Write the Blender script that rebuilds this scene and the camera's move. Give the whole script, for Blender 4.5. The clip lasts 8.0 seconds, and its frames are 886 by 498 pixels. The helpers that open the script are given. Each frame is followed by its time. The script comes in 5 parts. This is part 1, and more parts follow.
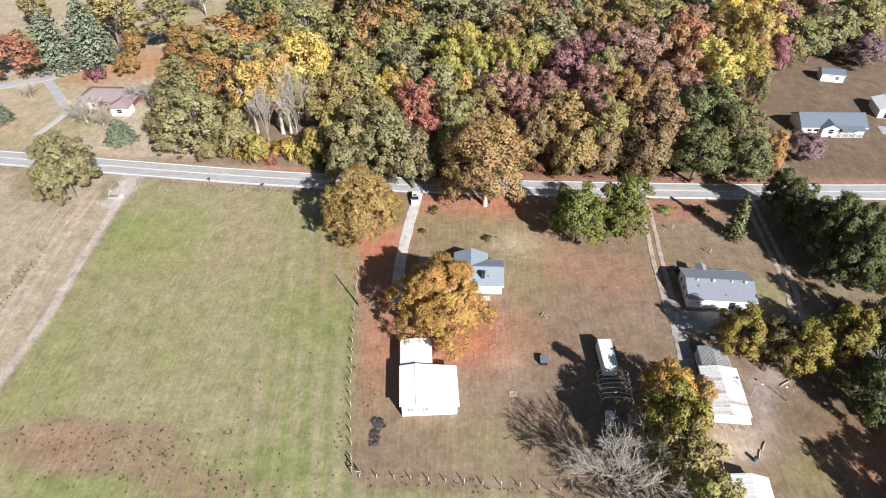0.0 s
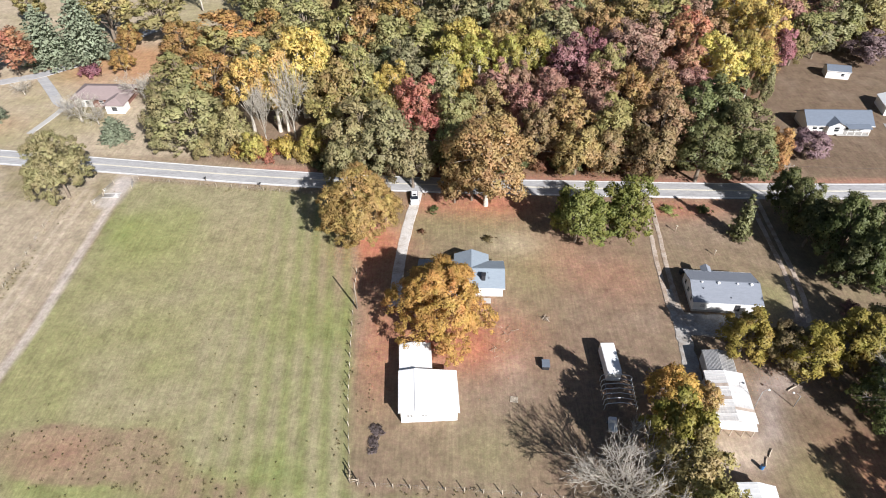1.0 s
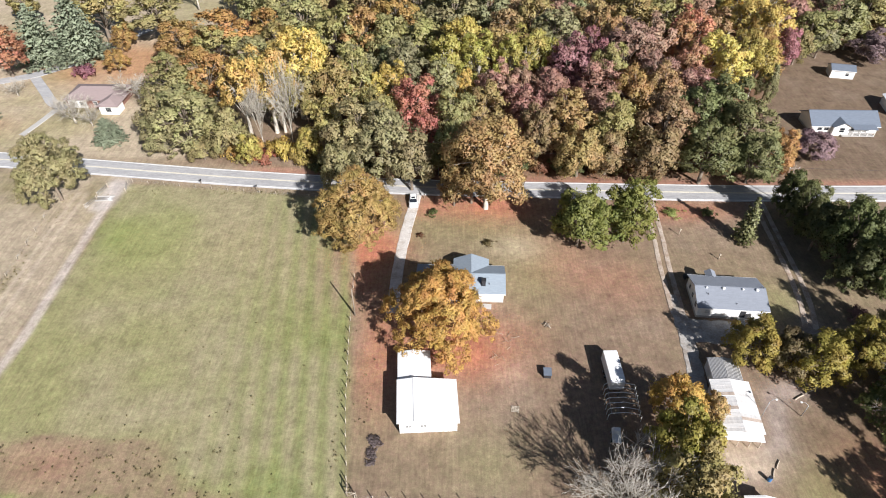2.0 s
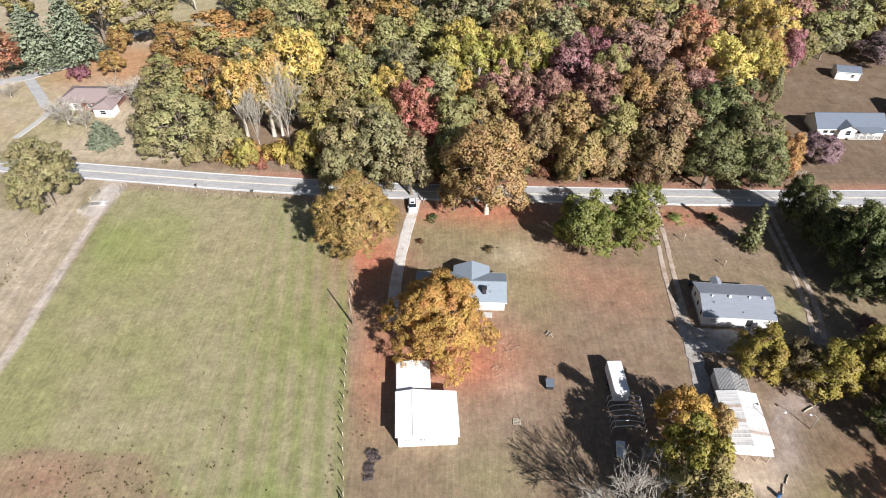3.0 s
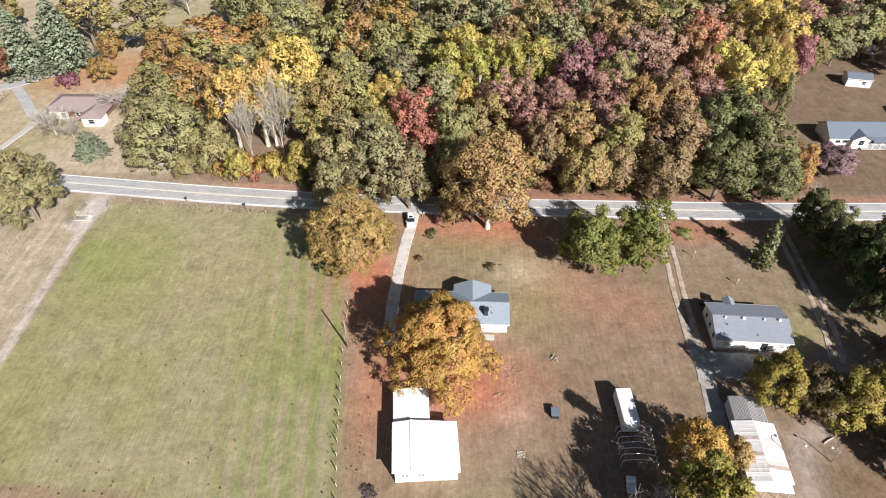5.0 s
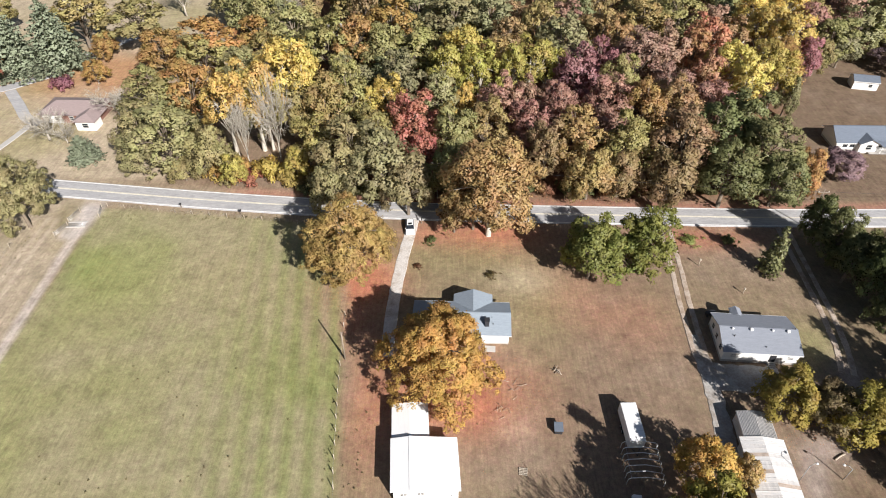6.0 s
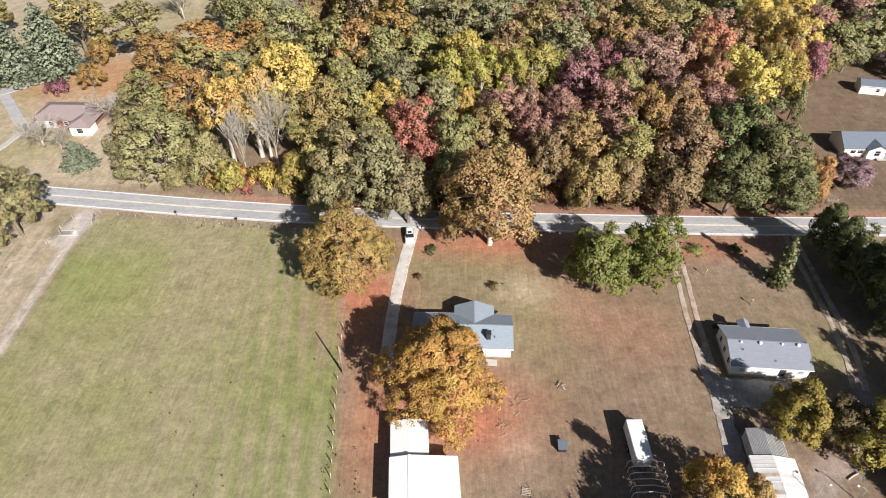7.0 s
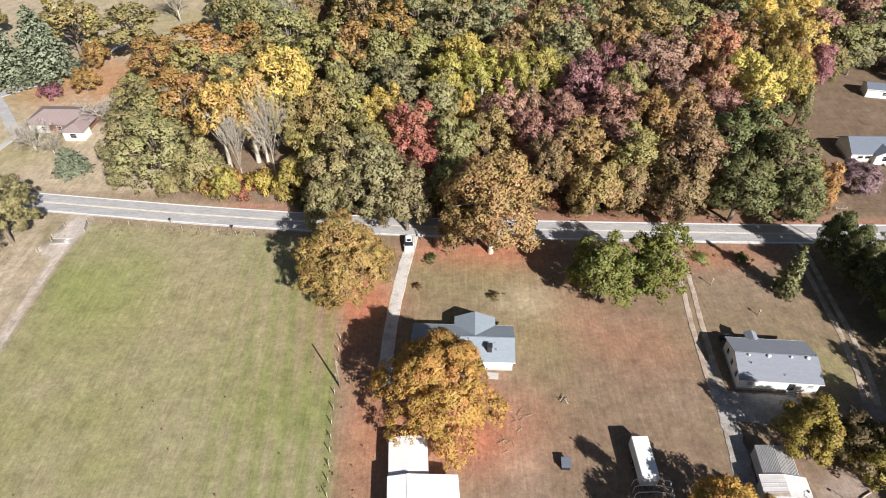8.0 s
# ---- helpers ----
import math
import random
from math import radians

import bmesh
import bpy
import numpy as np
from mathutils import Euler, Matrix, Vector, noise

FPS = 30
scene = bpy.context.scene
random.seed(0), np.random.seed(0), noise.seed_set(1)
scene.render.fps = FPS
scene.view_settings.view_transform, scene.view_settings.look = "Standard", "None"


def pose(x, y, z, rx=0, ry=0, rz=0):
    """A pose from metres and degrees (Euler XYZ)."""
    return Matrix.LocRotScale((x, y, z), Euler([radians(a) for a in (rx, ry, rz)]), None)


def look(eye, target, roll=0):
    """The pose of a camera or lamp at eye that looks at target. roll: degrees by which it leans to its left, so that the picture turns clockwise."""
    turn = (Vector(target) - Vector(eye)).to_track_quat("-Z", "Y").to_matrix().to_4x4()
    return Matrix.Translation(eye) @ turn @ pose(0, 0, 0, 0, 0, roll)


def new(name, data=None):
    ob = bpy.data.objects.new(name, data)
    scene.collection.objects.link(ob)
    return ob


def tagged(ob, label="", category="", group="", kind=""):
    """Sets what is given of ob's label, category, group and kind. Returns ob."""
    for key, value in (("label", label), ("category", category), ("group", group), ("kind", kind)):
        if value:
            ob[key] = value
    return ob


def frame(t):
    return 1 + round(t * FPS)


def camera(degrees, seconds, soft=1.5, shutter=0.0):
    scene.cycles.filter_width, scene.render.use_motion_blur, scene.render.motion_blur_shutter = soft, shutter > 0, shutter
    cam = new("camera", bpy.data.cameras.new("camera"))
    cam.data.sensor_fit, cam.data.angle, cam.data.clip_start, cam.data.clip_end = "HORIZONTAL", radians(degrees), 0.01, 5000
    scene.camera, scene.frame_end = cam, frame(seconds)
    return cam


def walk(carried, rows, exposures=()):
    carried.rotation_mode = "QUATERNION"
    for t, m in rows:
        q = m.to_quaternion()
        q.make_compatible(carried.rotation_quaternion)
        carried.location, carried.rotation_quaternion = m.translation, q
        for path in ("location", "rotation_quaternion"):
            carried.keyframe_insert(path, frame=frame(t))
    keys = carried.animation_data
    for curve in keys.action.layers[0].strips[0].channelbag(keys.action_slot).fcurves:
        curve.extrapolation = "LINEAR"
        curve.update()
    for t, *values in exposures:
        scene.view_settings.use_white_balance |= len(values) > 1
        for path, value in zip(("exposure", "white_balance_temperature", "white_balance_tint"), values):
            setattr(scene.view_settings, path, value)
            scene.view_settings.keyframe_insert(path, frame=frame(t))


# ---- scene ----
cam = camera(71.0, 8.0, soft=1.0)
PATH = [
    (0.0, (0.137, -2.306, 82.435), (-0.684, 73.223, 16.907), -0.051),
    (0.5, (0.134, -1.146, 82.148), (-0.678, 74.090, 16.279), -0.057),
    (1.0, (0.132, 0.066, 81.862), (-0.679, 75.111, 15.768), -0.063),
    (1.5, (0.129, 1.326, 81.577), (-0.632, 76.232, 15.334), -0.069),
    (3.0, (0.12, 5.35, 80.725), (-0.578, 80.086, 14.281), -0.087),
    (3.5, (0.118, 6.757, 80.443), (-0.569, 81.526, 14.051), -0.093),
    (4.0, (0.115, 8.189, 80.161), (-0.541, 83.099, 13.914), -0.099),
    (4.5, (0.112, 9.642, 79.88), (-0.542, 84.537, 13.623), -0.105),
    (6.0, (0.104, 14.076, 79.042), (-0.557, 88.918, 12.721), -0.123),
    (6.5, (0.101, 15.565, 78.764), (-0.577, 90.443, 12.487), -0.129),
    (7.0, (0.098, 17.051, 78.487), (-0.643, 92.000, 12.297), -0.135),
    (7.5, (0.095, 18.53, 78.21), (-0.640, 93.460, 11.995), -0.141),
    (8.0, (0.093, 19.997, 77.935), (-0.634, 94.987, 11.778), -0.147),
]
EXPOSURE = 0.7
walk(cam, [(t, look(eye, target, roll)) for t, eye, target, roll in PATH], exposures=[(0, EXPOSURE, 6150, 11), (4.2, EXPOSURE, 6280, 11), (6.4, EXPOSURE - 0.09, 6430, 11), (8, EXPOSURE - 0.07, 6450, 11)])

# ---- light: afternoon sun and clear sky ----
SUN_ELEVATION = radians(33)
SUN_WAY = Vector((0.56, -0.83, 0)).normalized()      # level direction towards the sun
world = bpy.data.worlds.new("sky")
scene.world = world
world.use_nodes = True
sky = world.node_tree.nodes.new("ShaderNodeTexSky")
sky.sky_type = "NISHITA"
sky.sun_disc = False
sky.sun_elevation = SUN_ELEVATION
sky.sun_rotation = math.atan2(SUN_WAY.x, SUN_WAY.y)
background = world.node_tree.nodes["Background"]
background.inputs["Strength"].default_value = 0.035
world.node_tree.links.new(sky.outputs["Color"], background.inputs["Color"])
sun = new("sun", bpy.data.lights.new("sun", "SUN"))
sun.data.energy = 5.0
sun.data.angle = radians(0.5)
sun.data.color = (1.0, 0.955, 0.905)
sun_from = SUN_WAY * math.cos(SUN_ELEVATION) + Vector((0, 0, math.sin(SUN_ELEVATION)))
sun.matrix_world = look(sun_from * 200, (0, 0, 0))


# ---- materials ----
def node(tree, kind, **inputs):
    n = tree.nodes.new(kind)
    for key, value in inputs.items():
        n.inputs[key.replace("_", " ")].default_value = value
    return n


def plain_surface(name, colour, rough=0.7, metal=0.0, scale=1.5, vary=0.25, bump=0.15, streak=(1, 1, 1), fine=14.0):
    """A surface with stains at one scale and grain at another."""
    m = bpy.data.materials.new(name)
    m.use_nodes = True
    t = m.node_tree
    bsdf = t.nodes["Principled BSDF"]
    co = t.nodes.new("ShaderNodeTexCoord")
    mp = t.nodes.new("ShaderNodeMapping")
    mp.inputs["Scale"].default_value = streak
    t.links.new(co.outputs["Object"], mp.inputs["Vector"])
    big = node(t, "ShaderNodeTexNoise", Scale=scale, Detail=5.0, Roughness=0.6)
    small = node(t, "ShaderNodeTexNoise", Scale=scale * fine, Detail=3.0)
    t.links.new(mp.outputs["Vector"], big.inputs["Vector"])
    t.links.new(mp.outputs["Vector"], small.inputs["Vector"])
    add = t.nodes.new("ShaderNodeMath")
    add.operation = "ADD"
    t.links.new(big.outputs["Fac"], add.inputs[0])
    t.links.new(small.outputs["Fac"], add.inputs[1])
    rng = node(t, "ShaderNodeMapRange", From_Min=0.7, From_Max=1.3, To_Min=1 - vary, To_Max=1 + vary)
    t.links.new(add.outputs[0], rng.inputs["Value"])
    info = t.nodes.new("ShaderNodeObjectInfo")
    own = node(t, "ShaderNodeMapRange", To_Min=0.94, To_Max=1.06)
    t.links.new(info.outputs["Random"], own.inputs["Value"])
    mul = t.nodes.new("ShaderNodeMath")
    mul.operation = "MULTIPLY"
    t.links.new(rng.outputs[0], mul.inputs[0])
    t.links.new(own.outputs[0], mul.inputs[1])
    tint = node(t, "ShaderNodeVectorMath")
    tint.operation = "SCALE"
    tint.inputs[0].default_value = colour
    t.links.new(mul.outputs[0], tint.inputs["Scale"])
    t.links.new(tint.outputs[0], bsdf.inputs["Base Color"])
    bsdf.inputs["Roughness"].default_value = rough
    bsdf.inputs["Metallic"].default_value = metal
    if bump:
        b = node(t, "ShaderNodeBump", Strength=bump, Distance=0.05)
        t.links.new(small.outputs["Fac"], b.inputs["Height"])
        t.links.new(b.outputs["Normal"], bsdf.inputs["Normal"])
    return m


def foliage_material(name, through_light=0.3, patch=0.5):
    """Leaves: the colour is the tree's own, varied bough by bough and leaf by leaf."""
    m = bpy.data.materials.new(name)
    m.use_nodes = True
    t = m.node_tree
    t.nodes.remove(t.nodes["Principled BSDF"])
    out = t.nodes["Material Output"]
    info = t.nodes.new("ShaderNodeObjectInfo")
    geo = t.nodes.new("ShaderNodeNewGeometry")
    co = t.nodes.new("ShaderNodeTexCoord")
    big = node(t, "ShaderNodeTexNoise", Scale=0.42, Detail=3.0)
    tone = node(t, "ShaderNodeTexNoise", Scale=0.6, Detail=4.0, Roughness=0.65)
    place = t.nodes.new("ShaderNodeVectorMath")
    place.operation = "ADD"
    t.links.new(co.outputs["Object"], place.inputs[0])
    t.links.new(info.outputs["Location"], place.inputs[1])
    t.links.new(place.outputs[0], big.inputs["Vector"])
    t.links.new(place.outputs[0], tone.inputs["Vector"])
    hue = t.nodes.new("ShaderNodeHueSaturation")
    t.links.new(info.outputs["Color"], hue.inputs["Color"])
    shift = node(t, "ShaderNodeMapRange", From_Min=0.3, From_Max=0.7, To_Min=0.5 - 0.04 * patch, To_Max=0.5 + 0.04 * patch)
    t.links.new(big.outputs["Fac"], shift.inputs["Value"])
    t.links.new(shift.outputs[0], hue.inputs["Hue"])
    leaf = node(t, "ShaderNodeMapRange", To_Min=0.91, To_Max=1.09)
    t.links.new(geo.outputs["Random Per Island"], leaf.inputs["Value"])
    bough = node(t, "ShaderNodeMapRange", From_Min=0.3, From_Max=0.7, To_Min=0.68, To_Max=1.32)
    t.links.new(tone.outputs["Fac"], bough.inputs["Value"])
    value = t.nodes.new("ShaderNodeMath")
    value.operation = "MULTIPLY"
    t.links.new(leaf.outputs[0], value.inputs[0])
    t.links.new(bough.outputs[0], value.inputs[1])
    t.links.new(value.outputs[0], hue.inputs["Value"])
    diff = t.nodes.new("ShaderNodeBsdfDiffuse")
    trans = t.nodes.new("ShaderNodeBsdfTranslucent")
    gloss = node(t, "ShaderNodeBsdfGlossy", Roughness=0.5)
    t.links.new(hue.outputs[0], diff.inputs["Color"])
    t.links.new(hue.outputs[0], trans.inputs["Color"])
    mix = t.nodes.new("ShaderNodeMixShader")
    mix.inputs[0].default_value = through_light
    t.links.new(diff.outputs[0], mix.inputs[1])
    t.links.new(trans.outputs[0], mix.inputs[2])
    shine = t.nodes.new("ShaderNodeMixShader")
    shine.inputs[0].default_value = 0.02
    t.links.new(mix.outputs[0], shine.inputs[1])
    t.links.new(gloss.outputs[0], shine.inputs[2])
    t.links.new(shine.outputs[0], out.inputs["Surface"])
    return m


def two_tone(name, first, second, share=0.5, scale=0.8, rough=0.95, bump=0.4, stretch=(1, 1, 1)):
    """Loose ground of two mingled tones: stones and soil, sound and worn paving."""
    m = bpy.data.materials.new(name)
    m.use_nodes = True
    t = m.node_tree
    bsdf = t.nodes["Principled BSDF"]
    bsdf.inputs["Roughness"].default_value = rough
    bsdf.inputs["Specular IOR Level"].default_value = 0.2
    co = t.nodes.new("ShaderNodeTexCoord")
    mp = t.nodes.new("ShaderNodeMapping")
    mp.inputs["Scale"].default_value = stretch
    t.links.new(co.outputs["Object"], mp.inputs["Vector"])
    patches = node(t, "ShaderNodeTexNoise", Scale=scale, Detail=7.0, Roughness=0.68)
    grain = node(t, "ShaderNodeTexNoise", Scale=scale * 9, Detail=4.0, Roughness=0.75)
    for n in (patches, grain):
        t.links.new(mp.outputs["Vector"], n.inputs["Vector"])
    level = node(t, "ShaderNodeMapRange", From_Min=share - 0.11, From_Max=share + 0.11)
    t.links.new(patches.outputs["Fac"], level.inputs["Value"])
    mix = t.nodes.new("ShaderNodeMixRGB")
    mix.inputs[1].default_value = (*first, 1)
    mix.inputs[2].default_value = (*second, 1)
    t.links.new(level.outputs[0], mix.inputs[0])
    speck = node(t, "ShaderNodeMapRange", From_Min=0.3, From_Max=0.7, To_Min=0.75, To_Max=1.25)
    t.links.new(grain.outputs["Fac"], speck.inputs["Value"])
    tint = node(t, "ShaderNodeVectorMath")
    tint.operation = "SCALE"
    t.links.new(mix.outputs[0], tint.inputs[0])
    t.links.new(speck.outputs[0], tint.inputs["Scale"])
    t.links.new(tint.outputs[0], bsdf.inputs["Base Color"])
    b = node(t, "ShaderNodeBump", Strength=bump, Distance=0.06)
    t.links.new(grain.outputs["Fac"], b.inputs["Height"])
    t.links.new(b.outputs["Normal"], bsdf.inputs["Normal"])
    return m


def ground_material():
    m = bpy.data.materials.new("dry_grass_ground")
    m.use_nodes = True
    t = m.node_tree
    bsdf = t.nodes["Principled BSDF"]
    bsdf.inputs["Roughness"].default_value = 0.95
    bsdf.inputs["Specular IOR Level"].default_value = 0.1
    att = t.nodes.new("ShaderNodeAttribute")
    att.attribute_name = "soil"
    co = t.nodes.new("ShaderNodeTexCoord")
    n1 = node(t, "ShaderNodeTexNoise", Scale=0.35, Detail=6.0, Roughness=0.65)
    n2 = node(t, "ShaderNodeTexNoise", Scale=1.3, Detail=6.0, Roughness=0.72)
    n3 = node(t, "ShaderNodeTexNoise", Scale=4.5, Detail=4.0, Roughness=0.75)
    for n in (n1, n2, n3):
        t.links.new(co.outputs["Object"], n.inputs["Vector"])
    a = node(t, "ShaderNodeMapRange", From_Min=0.3, From_Max=0.7, To_Min=0.78, To_Max=1.22)
    b = node(t, "ShaderNodeMapRange", From_Min=0.25, From_Max=0.75, To_Min=0.72, To_Max=1.28)
    c = node(t, "ShaderNodeMapRange", From_Min=0.25, From_Max=0.75, To_Min=0.82, To_Max=1.18)
    t.links.new(n1.outputs["Fac"], a.inputs["Value"])
    t.links.new(n2.outputs["Fac"], b.inputs["Value"])
    t.links.new(n3.outputs["Fac"], c.inputs["Value"])
    p = t.nodes.new("ShaderNodeMath")
    p.operation = "MULTIPLY"
    q = t.nodes.new("ShaderNodeMath")
    q.operation = "MULTIPLY"
    t.links.new(a.outputs[0], p.inputs[0])
    t.links.new(b.outputs[0], p.inputs[1])
    t.links.new(p.outputs[0], q.inputs[0])
    t.links.new(c.outputs[0], q.inputs[1])
    hue = t.nodes.new("ShaderNodeHueSaturation")
    t.links.new(att.outputs["Color"], hue.inputs["Color"])
    rows = t.nodes.new("ShaderNodeMapping")
    rows.inputs["Scale"].default_value = (2.4, 0.16, 1)
    rows.inputs["Rotation"].default_value = (0, 0, 0.06)
    t.links.new(co.outputs["Object"], rows.inputs["Vector"])
    mown = node(t, "ShaderNodeTexNoise", Scale=1.0, Detail=5.0, Roughness=0.7)
    t.links.new(rows.outputs["Vector"], mown.inputs["Vector"])
    d = node(t, "ShaderNodeMapRange", From_Min=0.3, From_Max=0.7, To_Min=0.84, To_Max=1.16)
    t.links.new(mown.outputs["Fac"], d.inputs["Value"])
    v = t.nodes.new("ShaderNodeMath")
    v.operation = "MULTIPLY"
    t.links.new(q.outputs[0], v.inputs[0])
    t.links.new(d.outputs[0], v.inputs[1])
    t.links.new(v.outputs[0], hue.inputs["Value"])
    s = node(t, "ShaderNodeMapRange", From_Min=0.3, From_Max=0.7, To_Min=0.475, To_Max=0.525)
    t.links.new(n2.outputs["Color"], s.inputs["Value"])
    t.links.new(s.outputs[0], hue.inputs["Hue"])
    t.links.new(hue.outputs[0], bsdf.inputs["Base Color"])
    bp = node(t, "ShaderNodeBump", Strength=0.35, Distance=0.12)
    t.links.new(n3.outputs["Fac"], bp.inputs["Height"])
    t.links.new(bp.outputs["Normal"], bsdf.inputs["Normal"])
    return m


LEAVES = foliage_material("leaves")
NEEDLES = foliage_material("needles", 0.15, 0.2)
GROUND = ground_material()
BARK = plain_surface("bark", (0.2, 0.16, 0.12), 0.9, scale=2.0, vary=0.4, bump=0.4)
PALE_BARK = plain_surface("pale_bark", (0.52, 0.475, 0.4), 0.9, scale=2.0, vary=0.35, bump=0.4)
GREY_TWIG = plain_surface("grey_twig", (0.5, 0.455, 0.395), 0.9, scale=2.0, vary=0.3, bump=0.2)
ASPHALT = two_tone("worn_asphalt", (0.37, 0.365, 0.37), (0.44, 0.43, 0.425), 0.5, 0.35, 0.85, 0.2, (0.3, 1.6, 1))
ROAD_PAINT = plain_surface("worn_road_paint", (0.72, 0.71, 0.68), 0.7, scale=1.2, vary=0.2, bump=0.05)
YELLOW_PAINT = plain_surface("faded_yellow_road_paint", (0.7, 0.65, 0.51), 0.7, scale=1.2, vary=0.2, bump=0.05)
GRAVEL = two_tone("pale_gravel", (0.42, 0.36, 0.3), (0.6, 0.56, 0.52), 0.44, 0.55)
WHEEL_DIRT = two_tone("pale_wheel_dirt", (0.3, 0.215, 0.155), (0.47, 0.39, 0.32), 0.46, 0.45)
DARK_ASPHALT = two_tone("worn_grey_paving", (0.3, 0.26, 0.22), (0.43, 0.41, 0.385), 0.5, 0.3, 0.9, 0.3)
WHITE_WALL = plain_surface("white_siding", (0.8, 0.79, 0.76), 0.55, scale=1.2, vary=0.07, bump=0.08, streak=(1, 1, 6))
WHITE_METAL = plain_surface("white_metal_roof", (0.86, 0.86, 0.85), 0.4, scale=0.8, vary=0.05, bump=0.05, streak=(5, 0.6, 1))
WORN_METAL = plain_surface("worn_white_metal", (0.62, 0.6, 0.58), 0.45, scale=0.9, vary=0.22, bump=0.1, streak=(4, 0.5, 1))
CHALKY_METAL = plain_surface("chalky_white_metal", (0.72, 0.705, 0.685), 0.45, scale=0.9, vary=0.18, bump=0.1, streak=(0.6, 4, 1))
RUST_METAL = plain_surface("rusty_metal", (0.47, 0.385, 0.32), 0.7, scale=1.4, vary=0.4, bump=0.2)
GREY_SHINGLE = plain_surface("grey_shingles", (0.25, 0.27, 0.31), 0.9, scale=1.1, vary=0.12, bump=0.5, streak=(1, 4, 4))
BLUE_SHINGLE = plain_surface("blue_grey_shingles", (0.265, 0.31, 0.355), 0.9, scale=1.1, vary=0.12, bump=0.5, streak=(1, 4, 4))
SLATE_SHINGLE = plain_surface("slate_shingles", (0.14, 0.165, 0.205), 0.9, scale=1.1, vary=0.14, bump=0.5, streak=(1, 4, 4))
BROWN_SHINGLE = plain_surface("brown_shingles", (0.3, 0.235, 0.225), 0.9, scale=1.1, vary=0.14, bump=0.5, streak=(1, 4, 4))
TRIM_WHITE = plain_surface("white_trim", (0.78, 0.77, 0.74), 0.5, scale=2, vary=0.06, bump=0.03)
DARK_GLASS = plain_surface("dark_window_glass", (0.02, 0.024, 0.03), 0.08, scale=2, vary=0.2, bump=0)
OLD_WOOD = plain_surface("weathered_wood", (0.27, 0.22, 0.17), 0.9, scale=3, vary=0.35, bump=0.4, streak=(1, 1, 0.2))
PALE_WOOD = plain_surface("bleached_wood", (0.48, 0.41, 0.32), 0.9, scale=3, vary=0.3, bump=0.4, streak=(1, 1, 0.2))
DARK_METAL = plain_surface("dark_metal", (0.05, 0.05, 0.055), 0.5, 0.3, scale=3, vary=0.2, bump=0.05)
GALVANISED = plain_surface("galvanised_pipe", (0.5, 0.5, 0.5), 0.4, 0.7, scale=3, vary=0.15, bump=0.05)
BLACK_RUBBER = plain_surface("black_rubber", (0.02, 0.02, 0.02), 0.8, scale=5, vary=0.2, bump=0.1)
CAR_PAINT = plain_surface("white_car_paint", (0.8, 0.8, 0.8), 0.25, scale=1, vary=0.03, bump=0)
BLUE_PLASTIC = plain_surface("blue_plastic", (0.05, 0.18, 0.42), 0.4, scale=2, vary=0.15, bump=0.02)
BRICK = plain_surface("red_brown_brick", (0.25, 0.13, 0.1), 0.9, scale=3, vary=0.25, bump=0.4)
CONCRETE = plain_surface("pale_concrete", (0.45, 0.43, 0.4), 0.9, scale=1, vary=0.15, bump=0.2)


# ---- building helpers ----
def mesh_of(name, verts, faces, material, smooth=False):
    me = bpy.data.meshes.new(name)
    me.from_pydata([tuple(v) for v in verts], [], faces)
    me.materials.append(material)
    if smooth:
        me.polygons.foreach_set("use_smooth", [True] * len(me.polygons))
    me.update()
    return me


def part(name, bm, material, parent, label=""):
    """Links a bmesh or mesh as one object under a thing or a part."""
    if isinstance(bm, bmesh.types.BMesh):
        me = bpy.data.meshes.new(name)
        bm.normal_update()
        bm.to_mesh(me)
        bm.free()
        me.materials.append(material)
    else:
        me = bm
    ob = new(name, me)
    ob.parent = parent
    return tagged(ob, label=label)


def thing(name, m, label, category, group="", kind=""):
    ob = new(name)
    ob.empty_display_size = 0.3
    ob.matrix_basis = m
    return tagged(ob, label, category, group, kind)


def single(name, bm, material, m, label, category="", group="", kind=""):
    ob = part(name, bm, material, None)
    ob.matrix_basis = m
    return tagged(ob, label, category, group, kind)


def add_box(bm, x0, x1, y0, y1, z0, z1, bevel=0.0):
    r = bmesh.ops.create_cube(bm, size=1, matrix=Matrix.LocRotScale(((x0 + x1) / 2, (y0 + y1) / 2, (z0 + z1) / 2), None, (x1 - x0, y1 - y0, z1 - z0)))
    if bevel:
        edges = list({e for v in r["verts"] for e in v.link_edges})
        bmesh.ops.bevel(bm, geom=edges, offset=bevel, segments=2, affect="EDGES", profile=0.5)
    return bm


def box(x0, x1, y0, y1, z0, z1, bevel=0.0):
    return add_box(bmesh.new(), x0, x1, y0, y1, z0, z1, bevel)


def tube_data(points, radii, sides=5):
    """Vertices and faces of a tapered tube through the points."""
    pts = [Vector(p) for p in points]
    verts, faces = [], []
    for i, p in enumerate(pts):
        d = (pts[min(i + 1, len(pts) - 1)] - pts[max(i - 1, 0)]).normalized()
        u = d.orthogonal().normalized()
        v = d.cross(u)
        for k in range(sides):
            a = 2 * math.pi * k / sides
            verts.append(p + (u * math.cos(a) + v * math.sin(a)) * radii[i])
    for i in range(len(pts) - 1):
        for k in range(sides):
            a, b = i * sides + k, i * sides + (k + 1) % sides
            faces.append((a, b, b + sides, a + sides))
    faces.append(tuple(range(sides))[::-1])
    faces.append(tuple(range((len(pts) - 1) * sides, len(pts) * sides)))
    return verts, faces


